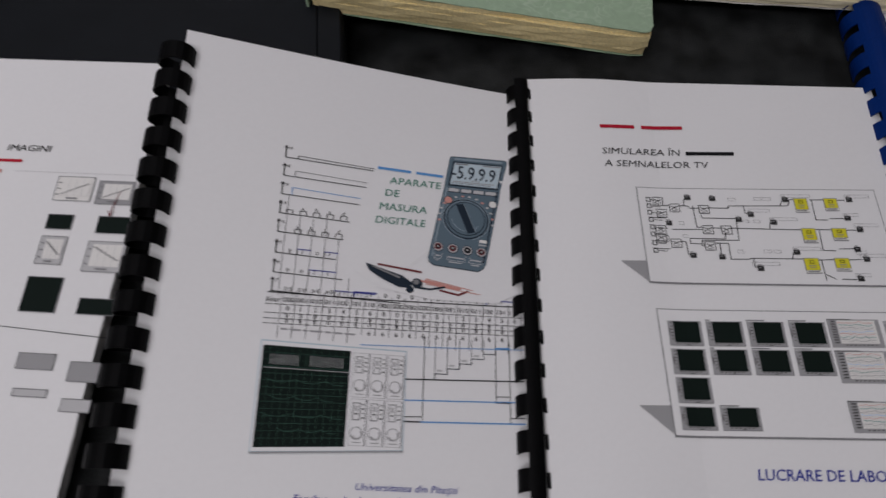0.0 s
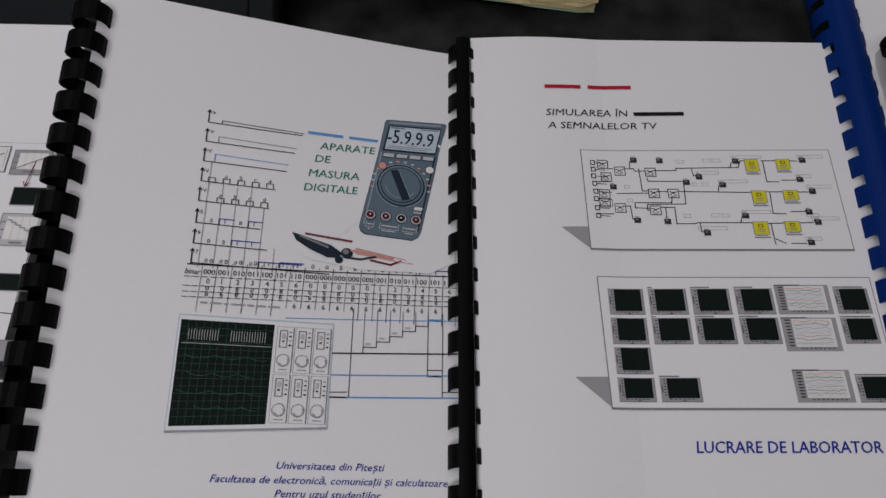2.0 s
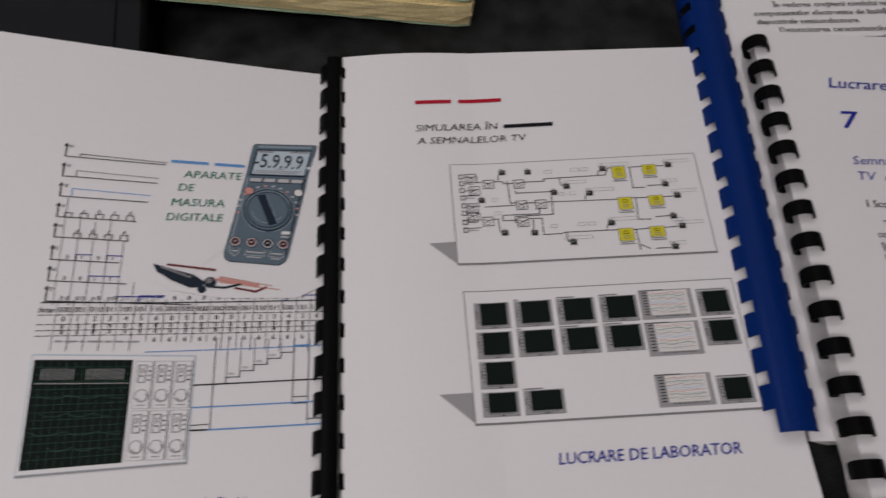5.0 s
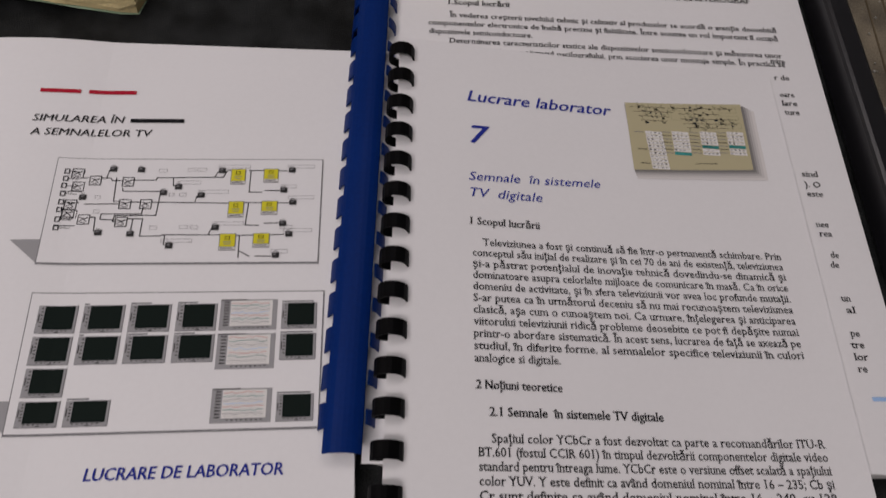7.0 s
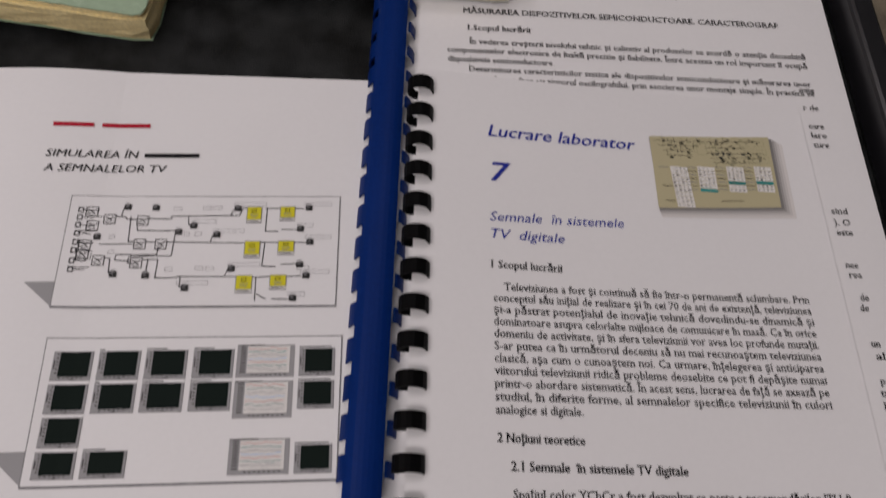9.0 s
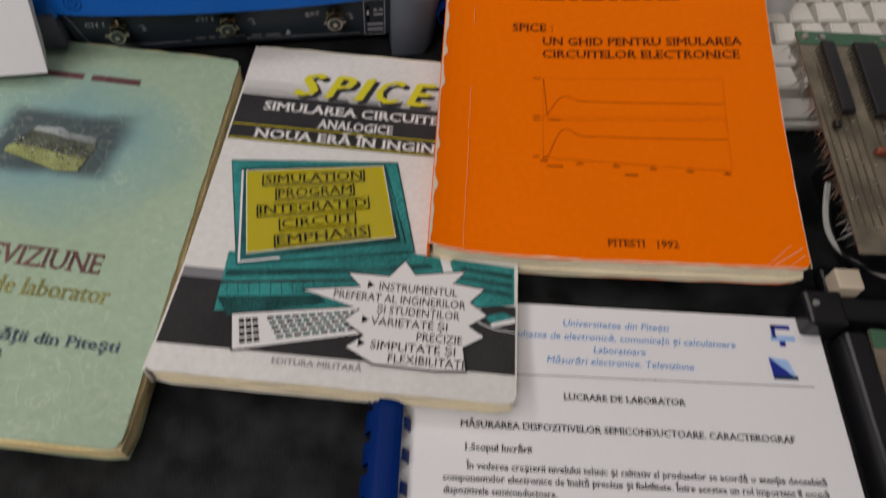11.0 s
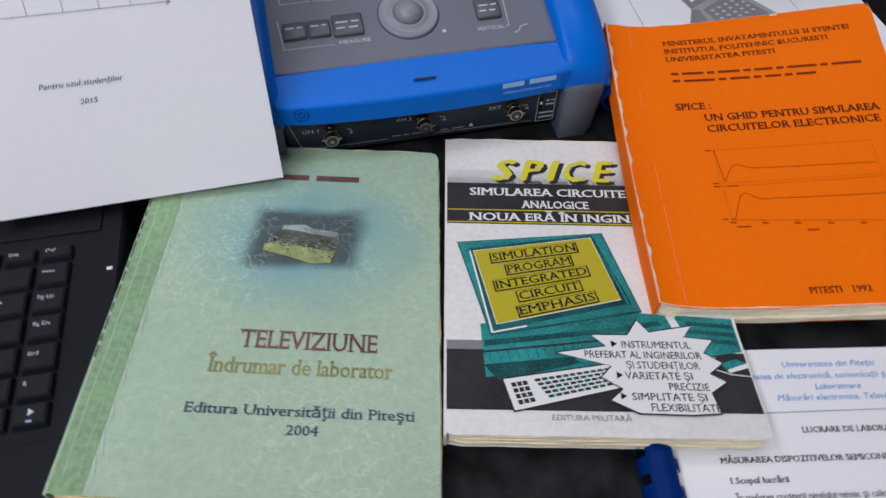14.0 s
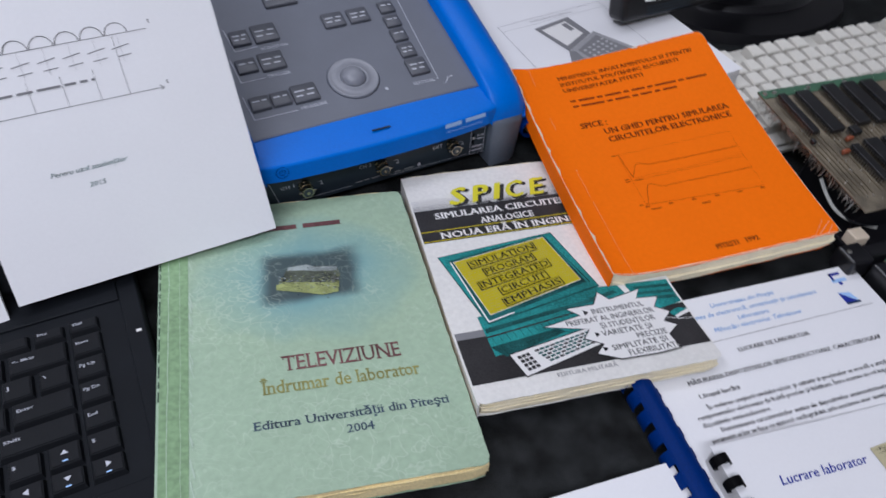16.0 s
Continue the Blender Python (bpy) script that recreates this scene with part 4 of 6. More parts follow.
    for i, w in enumerate(p1):
        u = 35.6 if i == 0 else 31.4
        pr.text(w, u, 101.6 + i * 4.72, (32.2 if i == 10 else 160.3 - u), K, size=4.5, turn=0.9, bold=0.005, serif=0.072)
    pr.text("2 Noțiuni teoretice", 31.9, 158.6, 31.5, K, size=4.6, bold=0.018, serif=0.078)
    pr.text("2.1 Semnale  în sistemele TV digitale", 36.5, 168.2, 64, K, size=4.6, bold=0.018, turn=0.3, serif=0.072)
    p2 = ("Spațiul color YCbCr a fost dezvoltat ca parte a recomandărilor ITU-R", "BT.601 (fostul CCIR 601) în timpul dezvoltării componentelor digitale video",
          "standard pentru întreaga lume. YCbCr este o versiune offset scalată a spațiului", "color YUV. Y este definit ca având domeniul nominal între 16 – 235; Cb și",
          "Cr sunt definite ca având domeniul nominal între 16 – 240, cu 128", "corespunzând cu valoarea zero a semnalelor.")
    for i, w in enumerate(p2):
        u = 37 if i == 0 else 32.4
        pr.text(w, u, 177.4 + i * 4.75, (73 if i == 5 else 160.6 - u), K, size=4.5, turn=0.7, bold=0.005, serif=0.072)
    kids.append(pr.done("typed_text", None))
    adopt(ob, kids)
    comb_on(ob, SD, BLACKPL, "ring", 0.0057, 0.0012, -0.0008, 0.0031)


def booklet_z():
    ob, inv, kids = booklet("white comb-bound booklet with small picture rows on its cover", SZ, 0.006, BLACKPL, "ring", 0, 0, 0, seed=6)
    pr = Print(SZ)
    pr.text("IMAGINI", 119, 51.5, 21, K, size=4.6, lean=0.12)
    pr.bars(110, 57.5, 18, 1.5, RED, (6,)), pr.bars(105, 63, 15, 1.5, PINK, (5,))
    kids.append(pr.done("author_line", None))
    for u0, v0, u1, v1, m in ((148, 64, 165, 76, WHT), (167.5, 65.5, 184, 77, KM), (148.5, 83, 160, 90, SCR), (171.5, 83, 186, 91, SCR), (148.5, 93.5, 160, 106.5, KL), (170, 95, 187, 109, KL), (148, 112.5, 163.5, 128, SCR), (173, 121, 189, 128, SCR),
                              (154, 145.5, 169.5, 152, KM), (176.5, 148, 189, 156, KM), (156, 160, 170, 163, KL), (177, 163, 189, 168, KL)):
        pr = Print(SZ)
        pr.rect(u0, v0, u1, v1, m, 1)
        pr.border([(u0, v0), (u1, v0), (u1, v1), (u0, v1)], 0.35, KG, 2)
        if m in (WHT, KL, KM) and v0 < 130:
            pr.rect(u0 + 2.6, v0 + 1.4, u1 - 1.2, v1 - 2.4, WHT, 3)
            w, h = u1 - u0, v1 - v0
            for k in range(1, 4):
                pr.line([(u0 + 2.6 + k * (w - 3.8) / 4, v0 + 1.4), (u0 + 2.6 + k * (w - 3.8) / 4, v1 - 2.4)], 0.12, KL, 4)
                pr.rect(u0 + 0.8, v0 + k * h / 4, u0 + 2.2, v0 + k * h / 4 + 0.5, KG, 4)
            if v0 > 90:
                pr.line([(u0 + 2.8 + k * (w - 4.4) / 6 + q * (w - 4.4) / 6 * 0.98, v0 + 3 + k * 1.1) for k in range(6) for q in (0, 1)], 0.35, KG, 5)
            else:
                pr.line([(u0 + 3, v1 - 3), (u1 - 2, v0 + 3.4)], 0.35, KG, 5)
            pr.rect(u0 + w * 0.35, v1 - 1.5, u0 + w * 0.65, v1 - 0.8, KG, 4)
        kids.append(pr.done("printed_picture", None))
    pr = Print(SZ)
    pr.line([(130, 134), (196, 138)], 0.3, K)
    kids.append(pr.done("drawn_line", None))
    pr = Print(SZ)
    pr.line([(126, 62), (185, 62)], 0.2, KL)
    kids.append(pr.done("drawn_line", None))
    pr = Print(SZ)
    pr.line([(178, 71), (176, 82.5)], 0.4, MAROON, 5), pr.line([(175, 80.5), (176, 82.8), (177.4, 80.8)], 0.4, MAROON, 5)
    kids.append(pr.done("drawn_line", None))
    adopt(ob, kids)


def booklet_n():
    ob, inv, kids = booklet("thick white instruction manual bound with a blue plastic comb", SN, 0.022, BLUEPL, "ring", 0, 0, 0, seed=7)
    low = Sheet(SN.m @ Matrix.Translation((0.003, 0.004, -0.0225)) @ pose(0, 0, 0, 0, 0, 1.5), 0.214, 0.297)
    under = thing("stack_of_sheets", "thick stack of white printed sheets under a manual", "paper stack", pose(*low.pos(0, low.h, -0.022)))
    k2 = [part("sheets", slab(low, 0, -0.022, 24, 24, ragged=0.0006, seed=8), PAGES)]
    adopt(under, k2)
    pr = Print(SN)
    H = 297
    pr.line([(40.5, H - 70), (42.5, H - 162), (163.5, H - 162), (163.7, H - 60)], 0.4, KG)
    pr.line([(42, H - 152), (163.5, H - 152)], 0.3, KM)
    pr.text("Instrucțiuni de utilizare", 78, H - 155.6, 48, KG, size=4.2)
    kids.append(pr.done("title_lettering", None))
    pr = Print(SN)
    pr.quad((74.6, H - 143.5), (117.4, H - 149.3), (121.6, H - 113.3), (84.4, H - 94.5), KG, 1)
    pr.quad((80, H - 138), (110, H - 143), (114.5, H - 116), (88, H - 103), WHT, 2)
    pr.quad((103, H - 139), (109, H - 140), (111, H - 126), (105.5, H - 125), KG, 3)
    pr.quad((84.4, H - 94.5), (126, H - 115), (152, H - 62), (84, H - 55), KM, 1)
    pr.quad((93, H - 92), (124, H - 108), (141, H - 74), (98, H - 68), KG, 2)
    pr.quad((84.4, H - 94.5), (90, H - 92), (92, H - 60), (70, H - 64), KG, 2)
    for i in range(4):
        for j in range(5):
            u, v = 98 + j * 6.6 + i * 1.5, H - 90 + i * 5.5 - j * 2.6
            pr.rect(u, v, u + 3, v + 2, KL, 3)
    kids.append(pr.done("instrument_photo", None))
    adopt(ob, kids)
    comb_on(ob, SN, BLUEPL, "ring", 0.010, -0.006, -0.004)


def booklet_p():
    for s, sd in ((SP, 9), (SP2, 10)):
        ob = thing("comb_bound_booklet", "white laboratory booklet leaning on the laptop screen" if s is SP else "plain white booklet leaning beside another on the laptop", "booklet", pose(*s.pos(0.08, s.h, -0.003)), "comb-bound laboratory booklets")
        kids = [part("page_block", slab(s, -0.0004, -0.006, 20, 24, ragged=0.0003, seed=sd), PAGES), part("cover", slab(s, 0, -0.0002, 20, 24), PAPER)]
        if s is SP:
            pr = Print(s)
            x = lambda a: 168 + a
            y = lambda b: 250 - b
            pr.line([(x(-150), y(111.5)), (x(-44), y(111))], 0.35, KG)
            pr.line([(x(-46), y(112.5)), (x(-44), y(111)), (x(-46), y(109.6))], 0.35, K)
            pr.line([(x(-150), y(148)), (x(-43.8), y(148))], 0.35, KG)
            for u in (-140, -120, -101, -82, -65):
                pr.line([(x(u), y(111)), (x(u), y(130 if u < -80 else 147))], 0.25, KG)
            for k in range(7):
                pr.ring(x(-62 - k * 14.3), y(148), 6.6, 0.4, K, a0=0, a1=180, n=14)
                pr.line([(x(-62 - k * 14.3 + 5), y(141)), (x(-62 - k * 14.3 - 5), y(139.5))], 0.5, KG)
                pr.line([(x(-62 - k * 14.3 + 5), y(135)), (x(-62 - k * 14.3 - 3), y(134.5))], 0.5, KG)
                pr.line([(x(-62 - k * 14.3), y(148)), (x(-62 - k * 14.3), y(131))], 0.2, KL)
            pr.text("t", x(-42), y(113), 1.4, K), pr.text("t", x(-42), y(151), 1.4, K)
            pr.bars(x(-140), y(123.6), 58, 1.4, KG, (5, 4, 6, 3, 2, 1))
            pr.text("Pentru uzul studenților", x(-125), y(71.5), 46, TEALD, size=4.4, lean=0.25)
            pr.text("2015", x(-105.5), y(61), 10, TEALD, size=4.2, lean=0.2)
            kids.append(pr.done("waveform_drawing", None))
        adopt(ob, kids)


booklet_a()
booklet_b()
booklet_c()
booklet_d()
booklet_z()
booklet_n()
booklet_p()


# ---- paperback books ----
def paperback(label, sheet, thick, cover_mat, edge_mat, back=0.0004, rise=None, seed=1, gap=-0.0002):
    ob = thing("paperback_book", label, "book", pose(*sheet.pos(0, sheet.h, -thick)), "paperback textbooks")
    kids = []
    layers = 5
    rnd = random.Random(seed)
    for i in range(layers):
        a, b = -0.0006 - (thick - 0.0012) * i / layers, -0.0006 - (thick - 0.0012) * (i + 1) / layers
        s = rnd.uniform(-0.0011, 0.0011)
        bm = slab(sheet, a, b - 0.00005, 18, 22, u0=0.0016, v0=sheet.v0 + gap + s, u1=sheet.w - gap + s, v1=sheet.h - gap + s, ragged=0.0005, seed=seed + i)
        kids.append(part("page_block", bm, edge_mat))
    bm = slab(sheet, 0, -0.0005, 36, 44, ragged=0.0003, seed=seed)
    kids.append(part("front_cover", bm, cover_mat))
    bm = slab(sheet, -thick, -thick - 0.0004, 18, 22, ragged=0.0003, seed=seed)
    kids.append(part("back_cover", bm, cover_mat))
    bm = slab(sheet, -0.0002, -thick, 1, 22, u0=-0.0005, u1=0.0008)
    kids.append(part("spine", bm, cover_mat))
    return ob, kids


def green_card():
    m = mat("worn_green_card", (0.345, 0.475, 0.33), 0.42, var=0.09, scale=30, bump=0.05)
    n, l = m.node_tree.nodes, m.node_tree.links
    p = n["Principled BSDF"]
    base = p.inputs["Base Color"].links[0].from_socket
    tc = n.new("ShaderNodeTexCoord")
    # the printed blue cloud round the picture
    at = n.new("ShaderNodeVectorMath")
    at.operation, at.inputs[1].default_value = "SUBTRACT", tuple(SG.pos(0.098, 0.078))
    scale = n.new("ShaderNodeVectorMath")
    scale.operation, scale.inputs[1].default_value = "MULTIPLY", (14.5, 18.5, 0)
    ln = n.new("ShaderNodeVectorMath")
    ln.operation = "LENGTH"
    nz = n.new("ShaderNodeTexNoise")
    nz.inputs["Scale"].default_value = 30
    ad = n.new("ShaderNodeMath")
    ad.operation = "MULTIPLY_ADD"
    ad.inputs[1].default_value = 0.5
    rp = n.new("ShaderNodeValToRGB")
    rp.color_ramp.elements[0].position, rp.color_ramp.elements[0].color = 0.45, (0.95, 0.95, 0.95, 1)
    rp.color_ramp.elements[1].position, rp.color_ramp.elements[1].color = 1.25, (0, 0, 0, 1)
    rp.color_ramp.elements[1].position = 1.0
    half = n.new("ShaderNodeMath")
    half.operation, half.inputs[1].default_value = "MULTIPLY", 0.72
    l.new(tc.outputs["Object"], at.inputs[0]), l.new(at.outputs[0], scale.inputs[0]), l.new(scale.outputs[0], ln.inputs[0])
    l.new(tc.outputs["Object"], nz.inputs["Vector"])
    l.new(nz.outputs["Fac"], ad.inputs[0]), l.new(ln.outputs["Value"], ad.inputs[2])
    l.new(ad.outputs[0], half.inputs[0]), l.new(half.outputs[0], rp.inputs[0])
    mx = n.new("ShaderNodeMix")
    mx.data_type = "RGBA"
    l.new(rp.outputs[0], mx.inputs[0]), l.new(base, mx.inputs[6])
    mx.inputs[7].default_value = (0.17, 0.36, 0.38, 1)
    # the dark middle of the picture, fading softly outwards
    o, ea, eb = SG.pos(0.098, 0.078), SG.pos(1.098, 0.078) - SG.pos(0.098, 0.078), SG.pos(0.098, 1.078) - SG.pos(0.098, 0.078)
    side = []
    for axis, reach in ((ea, 0.038), (eb, 0.0265)):
        dot, ab = n.new("ShaderNodeVectorMath"), n.new("ShaderNodeMath")
        dot.operation, dot.inputs[1].default_value = "DOT_PRODUCT", tuple(axis / reach)
        ab.operation = "ABSOLUTE"
        l.new(at.outputs[0], dot.inputs[0]), l.new(dot.outputs["Value"], ab.inputs[0])
        side.append(ab)
    big, soft_edge, fade = n.new("ShaderNodeMath"), n.new("ShaderNodeMath"), n.new("ShaderNodeMapRange")
    big.operation, big.inputs[2].default_value = "SMOOTH_MAX", 0.25
    soft_edge.operation, soft_edge.inputs[1].default_value = "MULTIPLY_ADD", 0.5
    l.new(side[0].outputs[0], big.inputs[0]), l.new(side[1].outputs[0], big.inputs[1])
    l.new(nz.outputs["Fac"], soft_edge.inputs[0]), l.new(big.outputs[0], soft_edge.inputs[2])
    fade.interpolation_type = "SMOOTHSTEP"
    fade.inputs["From Min"].default_value, fade.inputs["From Max"].default_value = 0.90, 1.30
    fade.inputs["To Min"].default_value, fade.inputs["To Max"].default_value = 0.93, 0.0
    l.new(soft_edge.outputs[0], fade.inputs["Value"])
    dark = n.new("ShaderNodeMix")
    dark.data_type = "RGBA"
    l.new(fade.outputs[0], dark.inputs[0]), l.new(mx.outputs[2], dark.inputs[6])
    dark.inputs[7].default_value = (0.045, 0.065, 0.068, 1)
    mx = dark
    # pale rubbed creases
    vo = n.new("ShaderNodeTexVoronoi")
    vo.feature = "DISTANCE_TO_EDGE"
    vo.inputs["Scale"].default_value = 85
    wob = n.new("ShaderNodeTexNoise")
    wob.inputs["Scale"].default_value = 45
    wv = n.new("ShaderNodeVectorMath")
    wv.operation, wv.inputs[1].default_value = "MULTIPLY", (0.06, 0.06, 0.06)
    wa = n.new("ShaderNodeVectorMath")
    wa.operation = "ADD"
    l.new(tc.outputs["Object"], wob.inputs["Vector"]), l.new(wob.outputs["Color"], wv.inputs[0])
    l.new(wv.outputs[0], wa.inputs[0]), l.new(tc.outputs["Object"], wa.inputs[1]), l.new(wa.outputs[0], vo.inputs["Vector"])
    cr = n.new("ShaderNodeValToRGB")
    cr.color_ramp.elements[0].position, cr.color_ramp.elements[0].color = 0.0, (0.42, 0.42, 0.42, 1)
    cr.color_ramp.elements[1].position, cr.color_ramp.elements[1].color = 0.05, (0, 0, 0, 1)
    big = n.new("ShaderNodeTexNoise")
    big.inputs["Scale"].default_value = 16
    br = n.new("ShaderNodeValToRGB")
    br.color_ramp.elements[0].position, br.color_ramp.elements[1].position = 0.40, 0.62
    l.new(tc.outputs["Object"], big.inputs["Vector"]), l.new(big.outputs["Fac"], br.inputs[0])
    mu = n.new("ShaderNodeMath")
    mu.operation = "MULTIPLY"
    l.new(vo.outputs["Distance"], cr.inputs[0]), l.new(cr.outputs[0], mu.inputs[0]), l.new(br.outputs[0], mu.inputs[1])
    m2 = n.new("ShaderNodeMix")
    m2.data_type = "RGBA"
    l.new(mu.outputs[0], m2.inputs[0]), l.new(mx.outputs[2], m2.inputs[6])
    m2.inputs[7].default_value = (0.58, 0.68, 0.55, 1)
    l.new(m2.outputs[2], p.inputs["Base Color"])
    return m


def green_book():
    ob, kids = paperback("worn green paperback textbook with a hazy picture on its cover", SG, 0.0178, green_card(), CREAM, seed=21)
    hinge = mat("deeper_green_ink", (0.235, 0.37, 0.20), 0.45, var=0.22, scale=40, spec=0.2)
    pale = ink("rubbed_pale_green", (0.46, 0.58, 0.46))
    pr = Print(SG)
    pr.quad((1, 0.5), (19, 0.5), (16, 238.5), (1, 238.5), hinge, 0)
    rnd = random.Random(8)
    for u, w in ((6.4, 0.35), (13.2, 0.2)):
        pr.line([(u + rnd.uniform(-0.35, 0.35) - j * 0.06, 2 + j * 12) for j in range(20)], w, pale, 1)
    for k in range(34):
        v = rnd.uniform(2, 228)
        pr.line([(19.5 - v * 0.012, v), (20.5 + rnd.uniform(0, 1.6) - v * 0.012, v + rnd.uniform(3, 12))], rnd.uniform(0.3, 0.9), pale, 1)
    kids.append(pr.done("hinge_band", None))
    spine_ink = ink("dark_green_spine_ink", (0.05, 0.085, 0.06))
    pr = Print(SG)
    v = 30
    for w in (14, 4, 12, 7, 10, 5, 16, 6, 9, 12, 8, 11, 6, 9):
        pr.rect(0.25, v, 1.1, v + w * 0.8, spine_ink, 1)
        v += w * 0.8 + 2.6
    kids.append(pr.done("spine_lettering", None))
    tagged(kids[-1], kind="stuff")
    pr = Print(SG)
    body = mat("mottled_dark_ink", (0.10, 0.115, 0.085), 0.5, var=0.85, scale=260, spec=0.2)
    front = mat("mottled_yellow_green_ink", (0.30, 0.34, 0.13), 0.5, var=0.6, scale=220, spec=0.2)
    top = mat("mottled_grey_ink", (0.33, 0.38, 0.37), 0.5, var=0.5, scale=220, spec=0.2)
    pr.face([(79, 79), (83, 71), (88, 68.5), (117, 73.5), (118.5, 81), (114, 92), (100, 92), (78, 87)][::-1], body, 1)
    pr.face([(74.5, 85), (80, 83), (113, 88.5), (117, 87), (114.5, 97), (104, 98.5), (90, 94), (74, 89.5)][::-1], front, 2)
    pr.face([(84, 69.5), (97, 68.5), (102, 71.5), (117.5, 73.6), (116.5, 77.5), (101, 75.5), (92, 73.5), (83, 72.5)][::-1], top, 2)
    rnd = random.Random(2)
    for k in range(240):
        u = rnd.uniform(76, 116)
        v = 82 + (u - 76) * 0.14 + rnd.gauss(0, 5.2) * (0.5 if u < 84 else 0.9)
        pr.rect(u, v, u + rnd.uniform(0.3, 1.7), v + rnd.uniform(0.3, 0.9), rnd.choice((METERD, METERD, body, KG, OLIVE, front, front, top)), 3)
    kids.append(pr.done("cover_picture", None))
    pr = Print(SG)
    pr.bars(67, 30.4, 60, 4.6, MAROON2, (6, 6))
    pr.text("TELEVIZIUNE", 71.6, 156.8, 73, MAROON2, size=16.5, bold=0.008, serif=0.082)
    kids.append(pr.done("title_lettering", None))
    pr = Print(SG)
    pr.text("Îndrumar de laborator", 57.5, 172.2, 96, GOLD, size=13.5, bold=0.012, serif=0.078)
    kids.append(pr.done("subtitle_lettering", None))
    pr = Print(SG)
    pr.text("Editura Universității din Pitești", 51.3, 195.6, 114, NAVY2, size=8.2, bold=0.014, serif=0.078)
    pr.text("2004", 102, 205.6, 15.5, NAVY2, size=7.8, bold=0.012, serif=0.072)
    kids.append(pr.done("publisher_lettering", None))
    adopt(ob, kids)


def white_book():
    ob, kids = paperback("white paperback with a printed computer and a black band", SW, 0.0145, WHITECARD, CREAM2, seed=31)
    pr = Print(SW)
    for k in range(12):
        pr.rect(1, 30 + k * 1.0, 166.4, 30.2 + k * 1.0 + k * 0.035, KL if k < 7 else KM, 0)
    kids.append(pr.done("grey_shading", None))
    tagged(kids[-1], kind="stuff")
    pr = Print(SW)
    pr.rect(0.8, 42, 166.4, 77.2, CHAR, 1)
    for v in (65.2, 75.6):
        pr.rect(0.8, v, 166.4, v + 0.9, YELS, 2)
    pr.text("SIMULAREA CIRCUITELOR", 15.8, 53, 123, WHT, 3, size=9.4, bold=0.022, serif=0.095)
    pr.text("ANALOGICE", 49.5, 63.6, 43, WHT, 3, size=9.2, bold=0.022, serif=0.095)
    pr.text("NOUA ERĂ ÎN INGINERIE", 15.6, 74.6, 122.5, WHT, 3, size=9.2, bold=0.022, serif=0.095)
    kids.append(pr.done("title_band", None))
    for dx, dy, m, lv in ((2.6, 2.2, CHAR, 1), (1.9, 1.6, CHAR, 1), (1.2, 1.0, CHAR, 2), (0, 0, YEL, 3)):
        pr = Print(SW)
        if lv == 1 and dx > 2:
            for k, u in enumerate((33, 51, 68.5, 82, 100)):
                pr.face([(u, 39), (u + 12, 39), (u + 17, 48), (u + 6, 48)][::-1], CHAR if k % 2 else KG, 0)
        pr.apart = False
        for letter, lu, lw in (("S", 31.5, 15.5), ("P", 50, 15.5), ("I", 67.5, 9.5), ("C", 80, 15.5), ("E", 98.5, 15.5)):
            pr.text(letter, lu + dx, 39 + dy, lw, m, lv, size=27.5, lean=0.3, bold=0.036)
        if m is YEL or dx > 2:
            kids.append(pr.done("title_lettering" if m is YEL else "title_shadow", None))
        else:
            pr.bm.free()
    pr = Print(SW)
    # the drawn computer
    pr.rect(0.8, 169, 166.2, 206.8, CHAR, 0)
    pr.rect(0.8, 163, 24, 169, KG, 0)
    pr.quad((20, 152), (112, 139), (118, 176), (22, 187), TEAL, 1), pr.quad((112, 143), (165, 146), (165.5, 168), (118, 176), TEAL, 1), pr.quad((126, 142), (131, 143), (136, 158), (131, 158), WHT, 3)
    pr.quad((22, 163), (98, 153), (99, 156), (22, 167), TEALD, 2), pr.quad((98, 153), (122, 148), (124, 151), (99, 156), TEALD, 2)
    pr.quad((21, 170), (99, 160), (100, 161), (21, 171.4), CHAR, 2), pr.quad((21, 179), (70, 173), (75, 177), (29, 189), TEALD, 2)
    for k in range(16):
        pr.line([(24 + k * 5.2, 171 - k * 0.68), (25.6 + k * 5.2, 177 - k * 0.68)], 0.35, TEALD, 2)
    for k in range(3):
        pr.quad((137, 148 + k * 5.4), (164, 150 + k * 5.4), (164.4, 153 + k * 5.4), (138, 150.6 + k * 5.4), TEALD, 2)
    for k in range(18):
        pr.line([(12 + k * 4.4, 93.6 - k * 0.42), (15 + k * 4.4, 95.4 - k * 0.42)], 0.3, TEALD, 5)
    pr.quad((7, 92.8), (98.2, 83.6), (114, 142.6), (25.6, 160), TEALD, 3)
    pr.quad((7.8, 93.4), (97.4, 84.4), (113, 141.4), (26, 158.6), TEAL, 4)
    pr.quad((13.8, 98.0), (91.4, 85.2), (106, 137), (27.5, 157), TEALD, 5)
    pr.quad((15.2, 99.2), (90.2, 86.2), (104.2, 135.6), (27.4, 154.6), TEALD, 6)
    pr.line([(15.0, 100), (26.6, 158.0), (46, 153.4)], 1.1, WHT, 6), pr.line([(92, 88), (108.5, 137.4)], 0.8, TEALD, 6)
    pr.quad((16.8, 99.8), (90.6, 87.6), (103.0, 134.4), (29.2, 152.8), WHT, 7), pr.quad((17.3, 100.2), (90.2, 88.1), (102.6, 134.0), (29.5, 152.3), YELS, 8)
    for k in range(22):
        t = k / 22
        a = Vector((17.6, 100.4)).lerp(Vector((31, 153.6)), t)
        b = Vector((87.8, 89.4)).lerp(Vector((102.4, 133.6)), t)
        pr.line([a, b], 0.2, OLIVE, 9)
